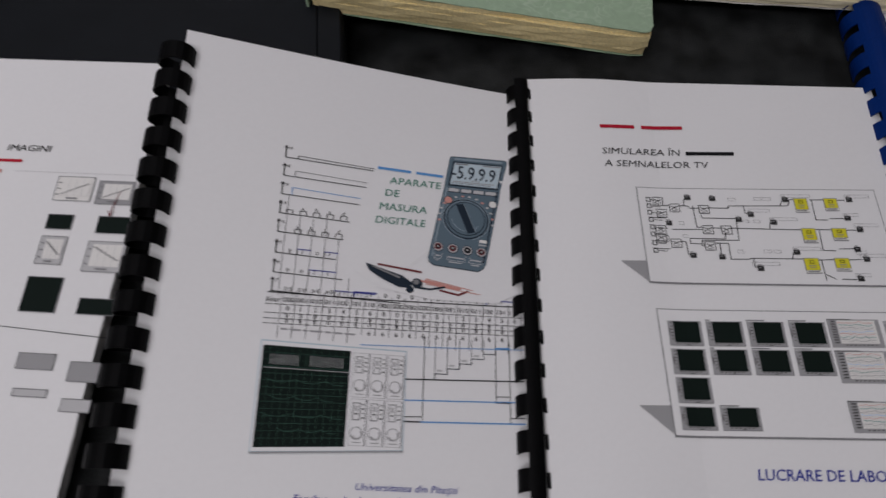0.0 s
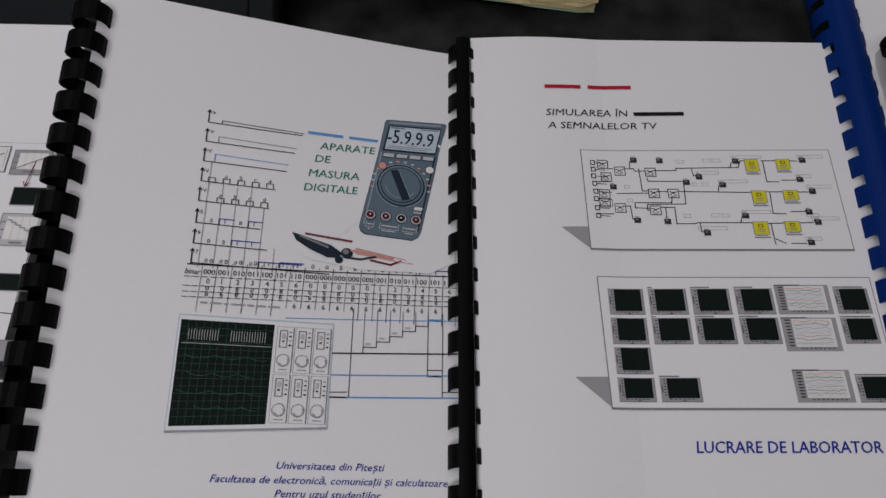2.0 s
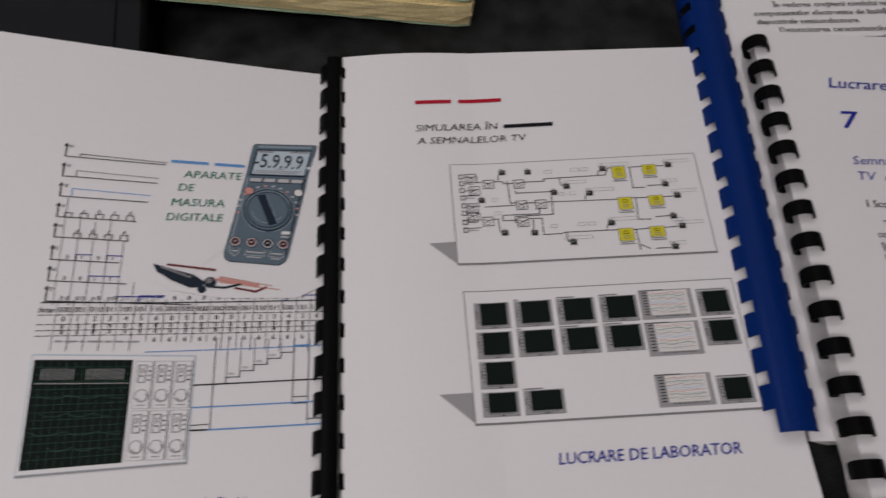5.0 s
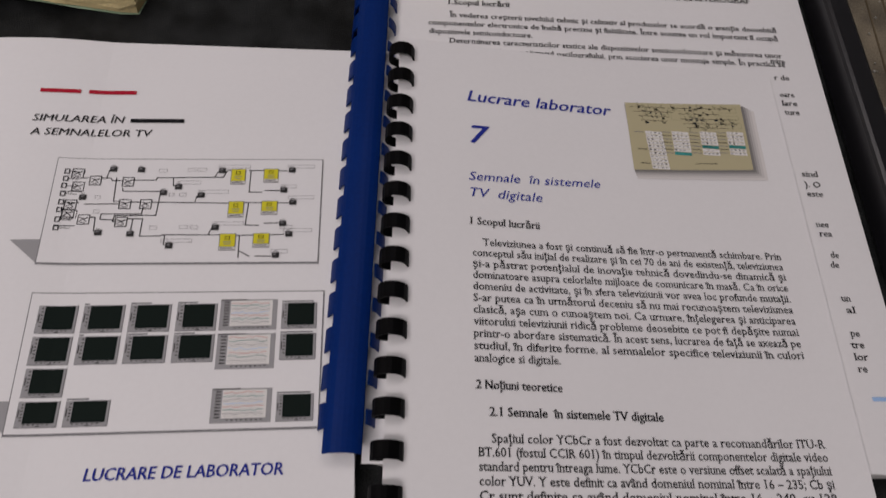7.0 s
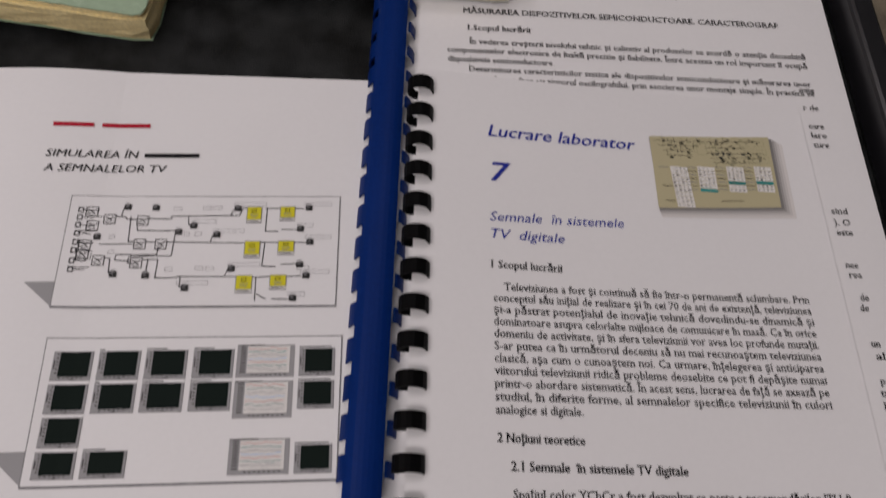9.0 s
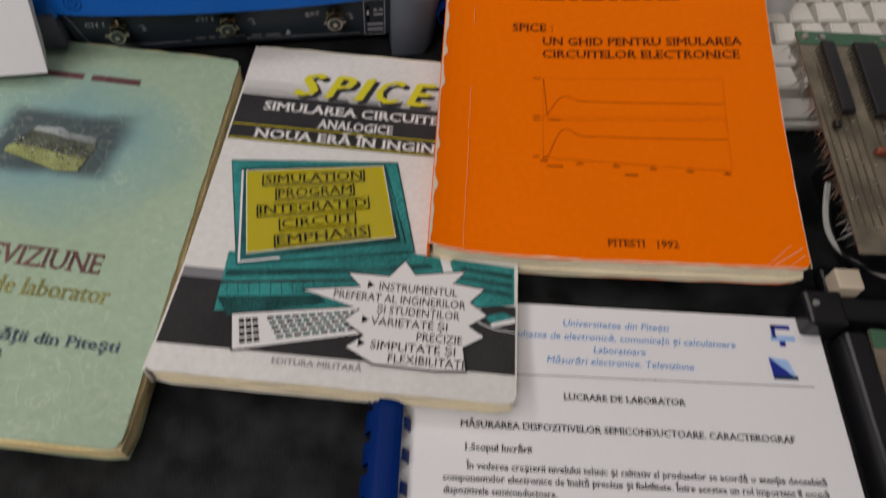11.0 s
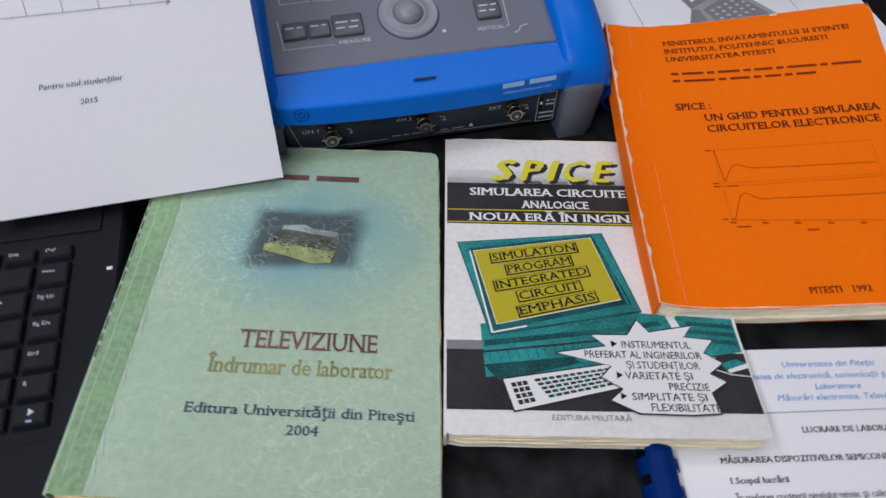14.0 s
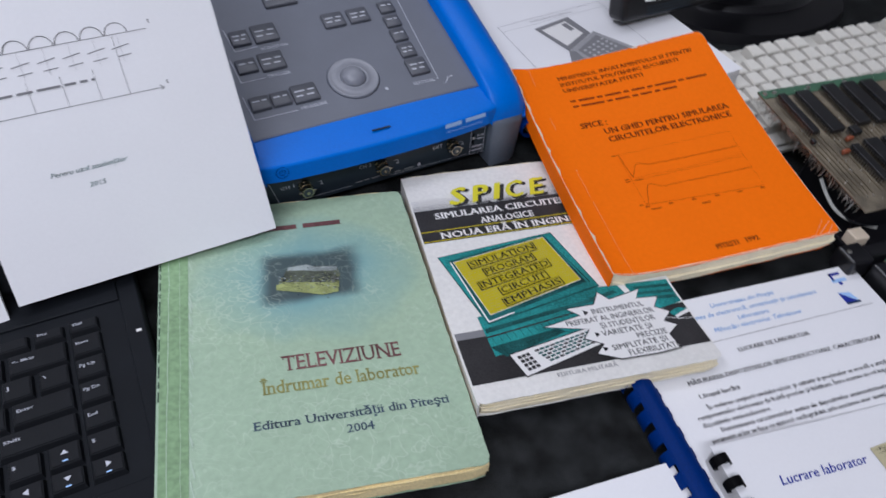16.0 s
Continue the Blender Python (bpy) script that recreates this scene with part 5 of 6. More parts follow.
    for w, s0, t, wd in (("SIMULATION", 0.13, 0.17, 54), ("PROGRAM", 0.22, 0.36, 41), ("INTEGRATED", 0.08, 0.55, 58), ("CIRCUIT", 0.23, 0.74, 39), ("EMPHASIS", 0.19, 0.93, 48)):
        f = lambda s, q: Vector((17.6, 100.4)).lerp(Vector((87.8, 89.4)), s).lerp(Vector((31, 153.6)).lerp(Vector((102.4, 133.6)), s), q)
        a = f(s0, t)
        tn = 9.5 + 5 * t
        ca, sa = math.cos(radians(tn)), math.sin(radians(tn))
        up = lambda x, y: (a.x + x * ca - y * sa, a.y - x * sa - y * ca)
        x1 = wd - 2
        pr.line([up(-1.2, 5.8), up(-1.2, -1.5), up(x1 + 1.2, -1.5), up(x1 + 1.2, 6.2)], 0.9, K, 10)
        pr.line([up(-1.2, 6.3), up(x1 + 1.2, 6.3)], 0.3, K, 10)
        pr.text(w, a.x, a.y, x1, K, 10, size=8.0, turn=tn, bold=0.010, serif=0.082)
    kids.append(pr.done("computer_picture", None))
    pr = Print(SW)
    pr.quad((30.5, 187.5), (92, 176.5), (101, 191.5), (35.6, 208.4), CHAR, 4)
    pr.quad((31.2, 188.4), (91.6, 177.4), (100, 190.8), (36.2, 207.4), WHT, 5)
    g = lambda s, t: Vector((31.2, 188.4)).lerp(Vector((91.6, 177.4)), s).lerp(Vector((36.2, 207.4)).lerp(Vector((100, 190.8)), s), t)
    for i in range(11):
        for j in range(5):
            if 0.24 + i * 0.065 < 0.9:
                a = 0.26 + i * 0.063 + j * 0.012
                pr.quad(g(a, 0.14 + j * 0.15), g(a + 0.05, 0.14 + j * 0.15), g(a + 0.05, 0.24 + j * 0.15), g(a, 0.24 + j * 0.15), TEALD if (i + j) % 3 else CHAR, 6)
    for i in range(3):
        for j in range(4):
            pr.quad(g(0.05 + i * 0.05, 0.15 + j * 0.19), g(0.09 + i * 0.05, 0.15 + j * 0.19), g(0.09 + i * 0.05, 0.29 + j * 0.19), g(0.05 + i * 0.05, 0.29 + j * 0.19), CHAR, 6)
    kids.append(pr.done("keyboard_picture", None))
    pr = Print(SW)
    c = Vector((117, 182))
    pts = ((109.5, 148.7), (115.4, 156.5), (139.9, 151.8), (134.1, 159.4), (150, 161.0), (143.2, 169.5), (152, 176.0), (143.4, 183.0), (151, 188.2), (141.3, 194.9), (143.2, 207.1), (128, 208.4), (101.0, 207.8), (87.4, 200.4), (95, 193.4), (84.4, 186.2), (91.0, 179.0), (62.0, 170.9), (89.6, 166.2), (82.4, 158.8), (102.8, 158.6))
    for i in range(len(pts)):
        a, b = pts[i], pts[(i + 1) % len(pts)]
        pr.quad(c, b, (Vector(a) + Vector(b)) / 2, a, WHT, 8, 6.0)
    pts2 = [c + (Vector(p) - c) * 1.035 for p in pts]
    for i in range(len(pts)):
        pr.quad(c, pts2[(i + 1) % len(pts)], (pts2[(i + 1) % len(pts)] + pts2[i]) / 2, pts2[i], CHAR, 7, 6.0)
    for w, u, v, wd in (("INSTRUMENTUL", 98.5, 167, 38.5), ("PREFERAT AL INGINERILOR", 77, 173.8, 64.5), ("ȘI STUDENȚILOR", 99, 180.4, 40), ("VARIETATE ȘI", 97, 187.2, 36.5), ("PRECIZIE", 119.5, 193.8, 21.5), ("SIMPLITATE ȘI", 98.6, 200.2, 39.5), ("FLEXIBILITATE", 107.5, 206.6, 36.5)):
        pr.text(w, u, v, wd, K, 9, size=6.6, bold=0.008)
    for v in (166.8, 187, 200):
        pr.face([(92.6, v - 4.6), (96, v - 2.3), (92.6, v)], K, 9)
    pr.line([(142, 173), (149, 172), (150, 176), (148, 180), (156, 183), (166, 184)], 0.6, WHT, 3)
    pr.quad((151, 176), (160, 173), (166, 175.5), (154, 180), TEAL, 3), pr.quad((154, 180), (166, 175.5), (166, 178.5), (155, 182), WHT, 3)
    kids.append(pr.done("starburst_picture", None))
    pr = Print(SW)
    pr.text("EDITURA MILITARĂ", 55.2, 212.4, 41, KG, size=4.8)
    kids.append(pr.done("publisher_lettering", None))
    adopt(ob, kids)


def orange_book():
    ob, kids = paperback("worn bright orange paperback textbook with white rubbed edges", SO, 0.0155, ORANGE, CREAM2, seed=41)
    pr = Print(SO)
    rnd = random.Random(12)
    def chips(p, q, n, depth):
        p, q = Vector(p), Vector(q)
        d = (q - p) / n
        nn = Vector((-d.y, d.x)).normalized()
        hs = [rnd.uniform(0.15, depth) if rnd.random() < 0.85 else depth * 1.6 for i in range(n + 1)]
        hs = [(hs[max(0, i - 1)] + hs[i] * 2 + hs[min(n, i + 1)]) / 4 for i in range(n + 1)]
        for i in range(n):
            a, b = p + d * i, p + d * (i + 1)
            pr.face([a, b, b + nn * hs[i + 1], a + nn * hs[i]], WORN, 1)
    chips((0, 227.3), (0, 1.6), 90, 2.1)
    chips((191.6, 227.3), (0, 227.3), 46, 0.8)
    chips((191.8, -9.2), (191.8, 227.3), 46, 0.35)
    chips((0, 1.6), (190, -9.3), 40, 0.35)
    pr.face([(121, -5.3), (122, -2.5), (124, -3.8), (126, -2.8), (127.5, -5.7)], WORN, 1)
    for v0, v1 in ((2, 22), (60, 75), (120, 150), (155, 226)):
        pr.line([(17.6 + rnd.uniform(-0.3, 0.3), v0 + (v1 - v0) * i / 6) for i in range(7)], 0.3, CREASE, 3)
    pr.line([(174, 226), (189, 216)], 0.25, WORN, 1), pr.line([(182, 226), (189.5, 220)], 0.2, WORN, 1), pr.line([(170, 226.5), (184, 214)], 0.15, WORN, 1)
    kids.append(pr.done("rubbed_edge", None))
    pr = Print(SO)
    for w, v, wd in (("MINISTERUL INVATAMINTULUI SI STIINTEI", 18.0, 131.5), ("INSTITUTUL POLITEHNIC BUCURESTI", 25.2, 114.8), ("UNIVERSITATEA PITESTI", 32.6, 76.5)):
        pr.text(w, 41.3, v, wd, BROWN, size=6.6, turn=1.6, tall=0.85, bold=0.010, serif=0.082)
    kids.append(pr.done("heading_lettering", None))
    pr = Print(SO)
    pr.bars(42.8, 44.6, 130.8, 1.9, BROWN2, (2, 6, 2, 6, 2, 5, 2, 8, 2, 8))
    pr.bars(42.8, 51.0, 98.7, 1.9, BROWN2, (2, 8, 2, 5, 2, 4, 2, 5))
    kids.append(pr.done("author_line", None))
    pr = Print(SO)
    pr.text("SPICE :", 41.0, 75.6, 24, BROWN, size=8.2, bold=0.018, turn=1, serif=0.082)
    pr.text("UN GHID PENTRU SIMULAREA", 59.2, 85.3, 115.6, BROWN, size=8.2, bold=0.018, turn=0.4, serif=0.082)
    pr.text("CIRCUITELOR ELECTRONICE", 59.0, 94.6, 113.8, BROWN, size=8.2, bold=0.018, turn=0.4, serif=0.082)
    kids.append(pr.done("title_lettering", None))
    pr = Print(SO)
    pr.text("PITESTI   1992", 91.8, 218.6, 35.5, BROWN, size=6.2, bold=0.014, turn=0.5, serif=0.082)
    kids.append(pr.done("place_lettering", None))
    pr = Print(SO)
    faded = ink("faded_brown_ink", (0.33, 0.05, 0.003))
    # two damped step answers over their axes
    for top, low, rest, peak in ((110, 135.5, 125.0, 119.2), (137.5, 164.2, 149.0, 140.4)):
        pts = [(59.5 + i * 0.5, top + (low - top) * i / 4) for i in range(5)] if top < 120 else [(59.4, low)]
        for i in range(46):
            x = i / 45
            swing = (low - rest) * math.exp(-x * 12) * math.cos(x * 26) + (0.8 if x > 0.3 else 0.0)
            pts.append((61.5 + x * 98.7, max(peak, rest + swing)))
        pr.line(pts, 0.42, faded)
    for v, v1, w in ((110, 108.6, 0.16), (136.6, 135.0, 0.14), (139.0, 137.0, 0.2)):
        pr.rect(53.5, v - 0.4, 57.5, v + 0.5, faded)
        pr.line([(57.5, v), (161, v1)], w, faded)
    pr.line([(59.2, 110), (59.2, 164.5)], 0.14, faded), pr.line([(161.5, 108.6), (160, 170)], 0.12, faded)
    pr.line([(58.8, 164.6), (160, 170.3)], 0.28, faded), pr.rect(53.5, 163.8, 57, 164.7, faded)
    for i in range(6):
        pr.rect(57.5 + i * 19.6, 166.2 + i * 1.05, 61.5 + i * 19.6, 167.3 + i * 1.05, faded)
        pr.rect(59 + i * 19.6, 164.2 + i * 1.1, 59.5 + i * 19.6, 165.6 + i * 1.1, faded)
    pr.rect(103, 173.6, 110, 174.8, faded), pr.rect(62, 138.4, 69, 139.3, faded), pr.rect(61, 169.6, 70, 170.6, faded)
    kids.append(pr.done("graph_drawing", None))
    adopt(ob, kids)


# ---- oscilloscope ----
def oscilloscope():
    m = pose(0.062, 0.2901, 0, 0, 0, 10.2)
    ob = thing("oscilloscope", "blue and grey bench oscilloscope with a tilted control panel", "oscilloscope", m)
    SL = 0.28
    tilt = pose(0, 0.0167, 0.0646) @ Matrix.Rotation(math.atan(SL), 4, "X")
    kid = lambda name, bm, mt, label="", sm=False: part(name, bm, mt, ob, label, sm)

    def loft(rows):
        bm = bmesh.new()
        prev = None
        for row in rows:
            vs = [bm.verts.new(p) for p in row]
            if prev:
                for i in range(len(vs) - 1):
                    bm.faces.new([prev[i], prev[i + 1], vs[i + 1], vs[i]])
            prev = vs
        return bm

    # lower body and rear
    bm = bmesh.new()
    box(bm, -0.100, 0.006, 0.004, 0.103, 0.21, 0.058, 0.004)
    kid("case_body", bm, RUBBER)
    # dark connector strip
    bm = bmesh.new()
    v = [bm.verts.new(p) for p in ((-0.096, -0.001, 0.0446), (0.1005, -0.001, 0.0438), (0.1005, 0.0, 0.010), (-0.090, 0.0, 0.010), (-0.096, 0.01, 0.0446), (0.1005, 0.01, 0.0438), (0.1005, 0.01, 0.010), (-0.090, 0.01, 0.010))]
    for q in ((3, 2, 1, 0), (4, 5, 6, 7), (0, 1, 5, 4), (2, 3, 7, 6), (1, 2, 6, 5), (3, 0, 4, 7)):
        bm.faces.new([v[i] for i in q])
    kid("connector_strip", bm, SCDARK)
    fm = Matrix(((1, 0, 0, 0), (0, 0, -1, -0.0014), (0, 1, 0, 0), (0, 0, 0, 1)))
    fs = Sheet(m @ fm, 1, 1)
    pr = Print(fs, 0.0002, False)
    for w, u, z, wd in (("CH 1", -82.5, 30, 10.5), ("CH 2", -18.5, 29.6, 10.5), ("EXT", 47.2, 28.8, 8.6)):
        pr.text(w, u, -z, wd, LABEL, size=4.2)
    for u in (-53, 12, 72):
        pr.line([(u, -29), (u + 3, -29), (u + 3, -26)], 0.35, LABEL), pr.line([(u + 1.6, -26), (u + 4.4, -26)], 0.35, LABEL), pr.line([(u + 2.2, -25.2), (u + 3.8, -25.2)], 0.3, LABEL)
    pr.line([(-91, -40), (-84, -15.5), (-25, -15)], 0.3, LABEL)
    pr.line([(8, -14.6), (80, -13.6)], 0.3, LABEL)
    pr.border([(83, -38), (96, -38), (96, -12), (83, -12)], 0.35, LABEL)
    pr.rect(84.5, -34, 86.4, -22, K), pr.rect(84.8, -30, 86.2, -27.5, WHT, 2)
    pr.bars(89, -30, 6, 1.2, LABEL, (2, 2)), pr.bars(89, -26.6, 6, 1.2, LABEL, (3,)), pr.bars(85, -19, 10, 1.3, LABEL, (5,)), pr.bars(85, -15, 10, 1.3, LABEL, (6,))
    pr.bars(-22, -16.5, 30, 0.8, KM, (3, 2, 4, 3)), pr.bars(12, -16.2, 18, 0.8, KM, (2, 3))
    pr.face([(33, -16), (36.6, -16), (34.8, -19.4)], LABEL)
    o = pr.done("strip_lettering", None)
    o.parent, o.matrix_parent_inverse = ob, m.inverted()
    # blue lip
    rows = []
    n = 28
    for i in range(n + 1):
        s = i / n
        u = -0.096 + 0.198 * s
        bow = 0.0045 * (1 - (2 * s - 1) ** 2)
        rnd_end = 0.002 * (abs(2 * s - 1) ** 10)
        top = 0.002 * (1 - (2 * s - 1) ** 2)
        rows.append([(u, -0.0005, 0.0440 - bow * 0.3), (u, -0.0055 - bow + rnd_end, 0.0430 - bow * 0.3), (u, -0.0078 - bow + rnd_end, 0.0446 - bow * 0.2), (u, -0.0072 - bow + rnd_end, 0.0566), (u, -0.0067 - bow + rnd_end, 0.0578), (u, -0.0055 - bow + rnd_end, 0.0586), (u, 0.002 - bow * 0.6, 0.0608), (u, 0.0165 + top, 0.0652), (u, 0.019 + top, 0.0640)])
    kid("front_lip", loft(rows), SCBLUE, "glossy blue front lip", False)
    bm = bmesh.new()
    box(bm, -0.006, -0.0005, 0.0622, 0.009, 0.001, 0.0628)
    kid("latch_slot", bm, SCDARK)
    # power key and badge on the lip
    lip = Sheet(m @ Matrix(((1, 0, 0, 0), (-0.077, 0.12, -1, -0.0203), (0, 1, 0.12, 0.0), (0, 0, 0, 1))), 1, 1)
    pr = Print(lip, 0.0007, False)
    pr.ring(-81, -52.6, 4.6, 0.5, DARKLAB, 1)
    pr.ring(-81, -52.6, 2.2, 0.5, DARKLAB, 1, a0=120, a1=420), pr.line([(-81, -55), (-81, -52.6)], 0.5, DARKLAB)
    o = pr.done("power_key", None)
    o.parent, o.matrix_parent_inverse = ob, m.inverted()
    lip = Sheet(m @ Matrix(((1, 0, 0, 0), (0.061, 0.12, -1, -0.0198), (0, 1, 0.12, 0.0), (0, 0, 0, 1))), 1, 1)
    pr = Print(lip, 0.0009, False)
    pr.rect(48, -58.2, 94, -47.4, SCBLUE, 0)
    pr.bars(52, -54.6, 38, 3.6, SKYLAB, (4, 5), 2)
    pr.text("100MHz OSCILLOSCOPE", 53, -50, 34, SKYLAB, 2, size=2.6)
    o = pr.done("name_badge", None, "blue name badge with pale markings")
    o.parent, o.matrix_parent_inverse = ob, m.inverted()
    # side arms
    for sgn, u0, u1 in ((1, 0.0985, 0.135), (-1, -0.137, -0.0935)):
        a, b = (u0, u1) if sgn > 0 else (u1, u0)
        rows = []
        prof = ((-0.007, 0.042, 0.048), (-0.003, 0.043, 0.060), (0.008, 0.044, 0.069), (0.03, 0.050, 0.079), (0.08, 0.062, 0.094), (0.15, 0.082, 0.114), (0.215, 0.10, 0.132))
        for v_, zl, zh in prof:
            e = a + (b - a) * (0.88 if v_ < 0 else 1)
            rows.append([(a, v_, zl), (a, v_, zh - 0.004), (a + (b - a) * 0.12, v_, zh), (a + (b - a) * 0.7, v_, zh - 0.002), (a + (b - a) * 0.93, v_, zh - 0.008), (e, v_, zh - 0.016 if zh - 0.016 > zl else zl + 0.002), (e - (b - a) * 0.03, v_, zl)])
        bm = loft(rows)
        bm.faces.new([bm.verts[i] if False else v for i, v in enumerate(list(bm.verts)[:7])])
        bmesh.ops.recalc_face_normals(bm, faces=bm.faces)
        kid("side_arm", bm, SCBLUE, "glossy blue side arm", True)
        rows = []
        for v_, zh in ((-0.010, 0.044), (-0.006, 0.0455), (0.01, 0.046), (0.05, 0.056), (0.12, 0.075), (0.21, 0.10)):
            fo = 0.72 if v_ < -0.008 else (0.86 if v_ < 0 else 0.99)
            zlo = 0.0
            rows.append([(a + (b - a) * 0.03, v_, zlo), (a + (b - a) * 0.03, v_, zh), (a + (b - a) * fo * 0.96, v_, zh), (a + (b - a) * fo, v_, zh - 0.006), (a + (b - a) * fo * 0.9, v_, zlo + 0.004), (a + (b - a) * fo * 0.8, v_, zlo)])
        bm = loft(rows)
        bm.faces.new(list(bm.verts)[:6])
        bmesh.ops.recalc_face_normals(bm, faces=bm.faces)
        kid("rubber_foot", bm, RUBBER, "grey rubber corner foot", True)
    # control panel: z 0 of tilt is its face, y runs up the slope
    k = 1 / math.cos(math.atan(SL))
    S = lambda v: (v - 0.0167) * k
    bm = bmesh.new()
    box(bm, -0.0965, S(0.0185), -0.008, 0.100, S(0.205), 0.0, 0.002, tilt)
    kid("control_panel", bm, SCGREY)
    ps = Sheet(m @ tilt, 1, 1)
    y = lambda v: -S(v / 1000) * 1000
    pr = Print(ps, 0.0002, False)
    for pts in ([(-87, y(59)), (-85.3, y(36.5)), (-52, y(36.3))], [(-84.5, y(96)), (-83.4, y(72.3)), (-64, y(72.6))], [(68, y(35)), (66, y(35))], [(68.1, y(35)), (72.6, y(130))], [(-80, y(127)), (-78, y(103)), (-60, y(104))]):
        pr.line(pts, 0.5, LABEL)
    for w, u, v_, wd in (("MEASURE", -48.6, 37, 21), ("TRIGGER", -62.3, 73, 18.6), ("VERTICAL", 45.2, 34.6, 19.5), ("ACQUISITION", -58, 100.5, 22)):
        pr.text(w, u, y(v_ - 1.2), wd, LABEL, size=4.4)
    pr.line([(70.6, y(29)), (74, y(30)), (76, y(33.4)), (81, y(34.4))], 0.6, LABEL)
    pr.rect(21.5, y(38), 24, y(35.6), LABEL)
    o = pr.done("panel_lettering", None)
    tagged(o, kind="stuff")
    o.parent, o.matrix_parent_inverse = ob, m.inverted()

    def key(u0, v0, u1, v1):
        bm = bmesh.new()
        box(bm, u0 / 1000, S(v0 / 1000), -0.001, u1 / 1000, S(v1 / 1000), 0.0026, 0.0011, tilt)
        kb = kid("soft_key", bm, KEYGREY, "", True)
        cap = Sheet(m @ tilt, 1, 1)
        p2 = Print(cap, 0.0028, False)
        p2.bars(u0 + 2.2, y(v0 + (v1 - v0) * 0.55), (u1 - u0) - 4.4, 1.2, LABEL, (3, 2))
        if v1 - v0 > 14:
            p2.bars(u0 + 2.2, y(v0 + (v1 - v0) * 0.28), (u1 - u0) - 6, 1.2, LABEL, (2, 2))
        q = p2.done("key_mark", None)
        q.parent, q.matrix_parent_inverse = kb, m.inverted()
    for r in ((-84.6, 43, -69, 55.6), (-68, 43, -53, 55.6), (-51.3, 41.4, -31, 58), (-82.6, 79.5, -66.6, 93), (-64.2, 77.5, -44.4, 95),
              (47.6, 42, 64.8, 58.6), (48.6, 61.5, 62.4, 75.6), (49.2, 79, 62.6, 92), (50.2, 95, 63.8, 107.5), (51.4, 111, 65, 123.5),
              (-78, 107, -63, 122), (-60, 106, -40, 124), (-0.5, 107, 18, 122), (22, 107, 40, 122), (-40, 140, -12, 152)):
        key(*r)
    # knob
    bm = bmesh.new()
    c = tilt @ Matrix.Translation((0.0012, S(0.0537), 0))
    cyl(bm, 0.0214, 0.0204, 0.0012, c, 48)
    kid("knob_dish", bm, SCGREY, "", True)
    bm = bmesh.new()
    rows = []
    for i in range(33):
        a = 2 * math.pi * i / 32
        rows.append([c @ Vector((r * math.cos(a), r * math.sin(a), z)) for r, z in ((0.0204, 0.0014), (0.0198, 0.0022), (0.0190, 0.0019), (0.0135, 0.0013), (0.0122, 0.0024), (0.0112, 0.0026), (0.0100, 0.0012))])
    kid("knob_ring", loft(rows), KNOB, "", True)
    bm = bmesh.new()
    bmesh.ops.create_uvsphere(bm, u_segments=32, v_segments=16, radius=0.0098, matrix=c @ Matrix.Translation((0, 0, 0.0012)) @ Matrix.Diagonal((1, 1, 0.72, 1)))
    kid("knob", bm, KNOB, "domed soft grey knob", True)
    # coaxial sockets
    for u in (-0.064, 0.0, 0.0645):
        base = pose(u, -0.001, 0.0288, 90, 0, 0)
        bm = bmesh.new()
        cyl(bm, 0.0054, 0.0054, 0.0018, base, 6)
        cyl(bm, 0.0047, 0.0047, 0.010, base, 24)
        cyl(bm, 0.0052, 0.0052, 0.0012, base @ Matrix.Translation((0, 0, 0.0042)), 24)
        for s in (-1, 1):
            cyl(bm, 0.0011, 0.0011, 0.0068, base @ Matrix.Translation((0, 0, 0.0078)) @ Matrix.Rotation(radians(90) * s, 4, "Y"), 10)
        sk = kid("coaxial_socket", bm, CHROME, "nickel coaxial socket")
        bm = bmesh.new()
        cyl(bm, 0.0037, 0.0037, 0.0003, base @ Matrix.Translation((0, 0, 0.0100)), 20)
        q = part("socket_bore", bm, SCDARK, sk)
        bm = bmesh.new()
        cyl(bm, 0.0014, 0.0014, 0.0006, base @ Matrix.Translation((0, 0, 0.0103)), 12)
        q = part("socket_pin", bm, CHROME, sk)


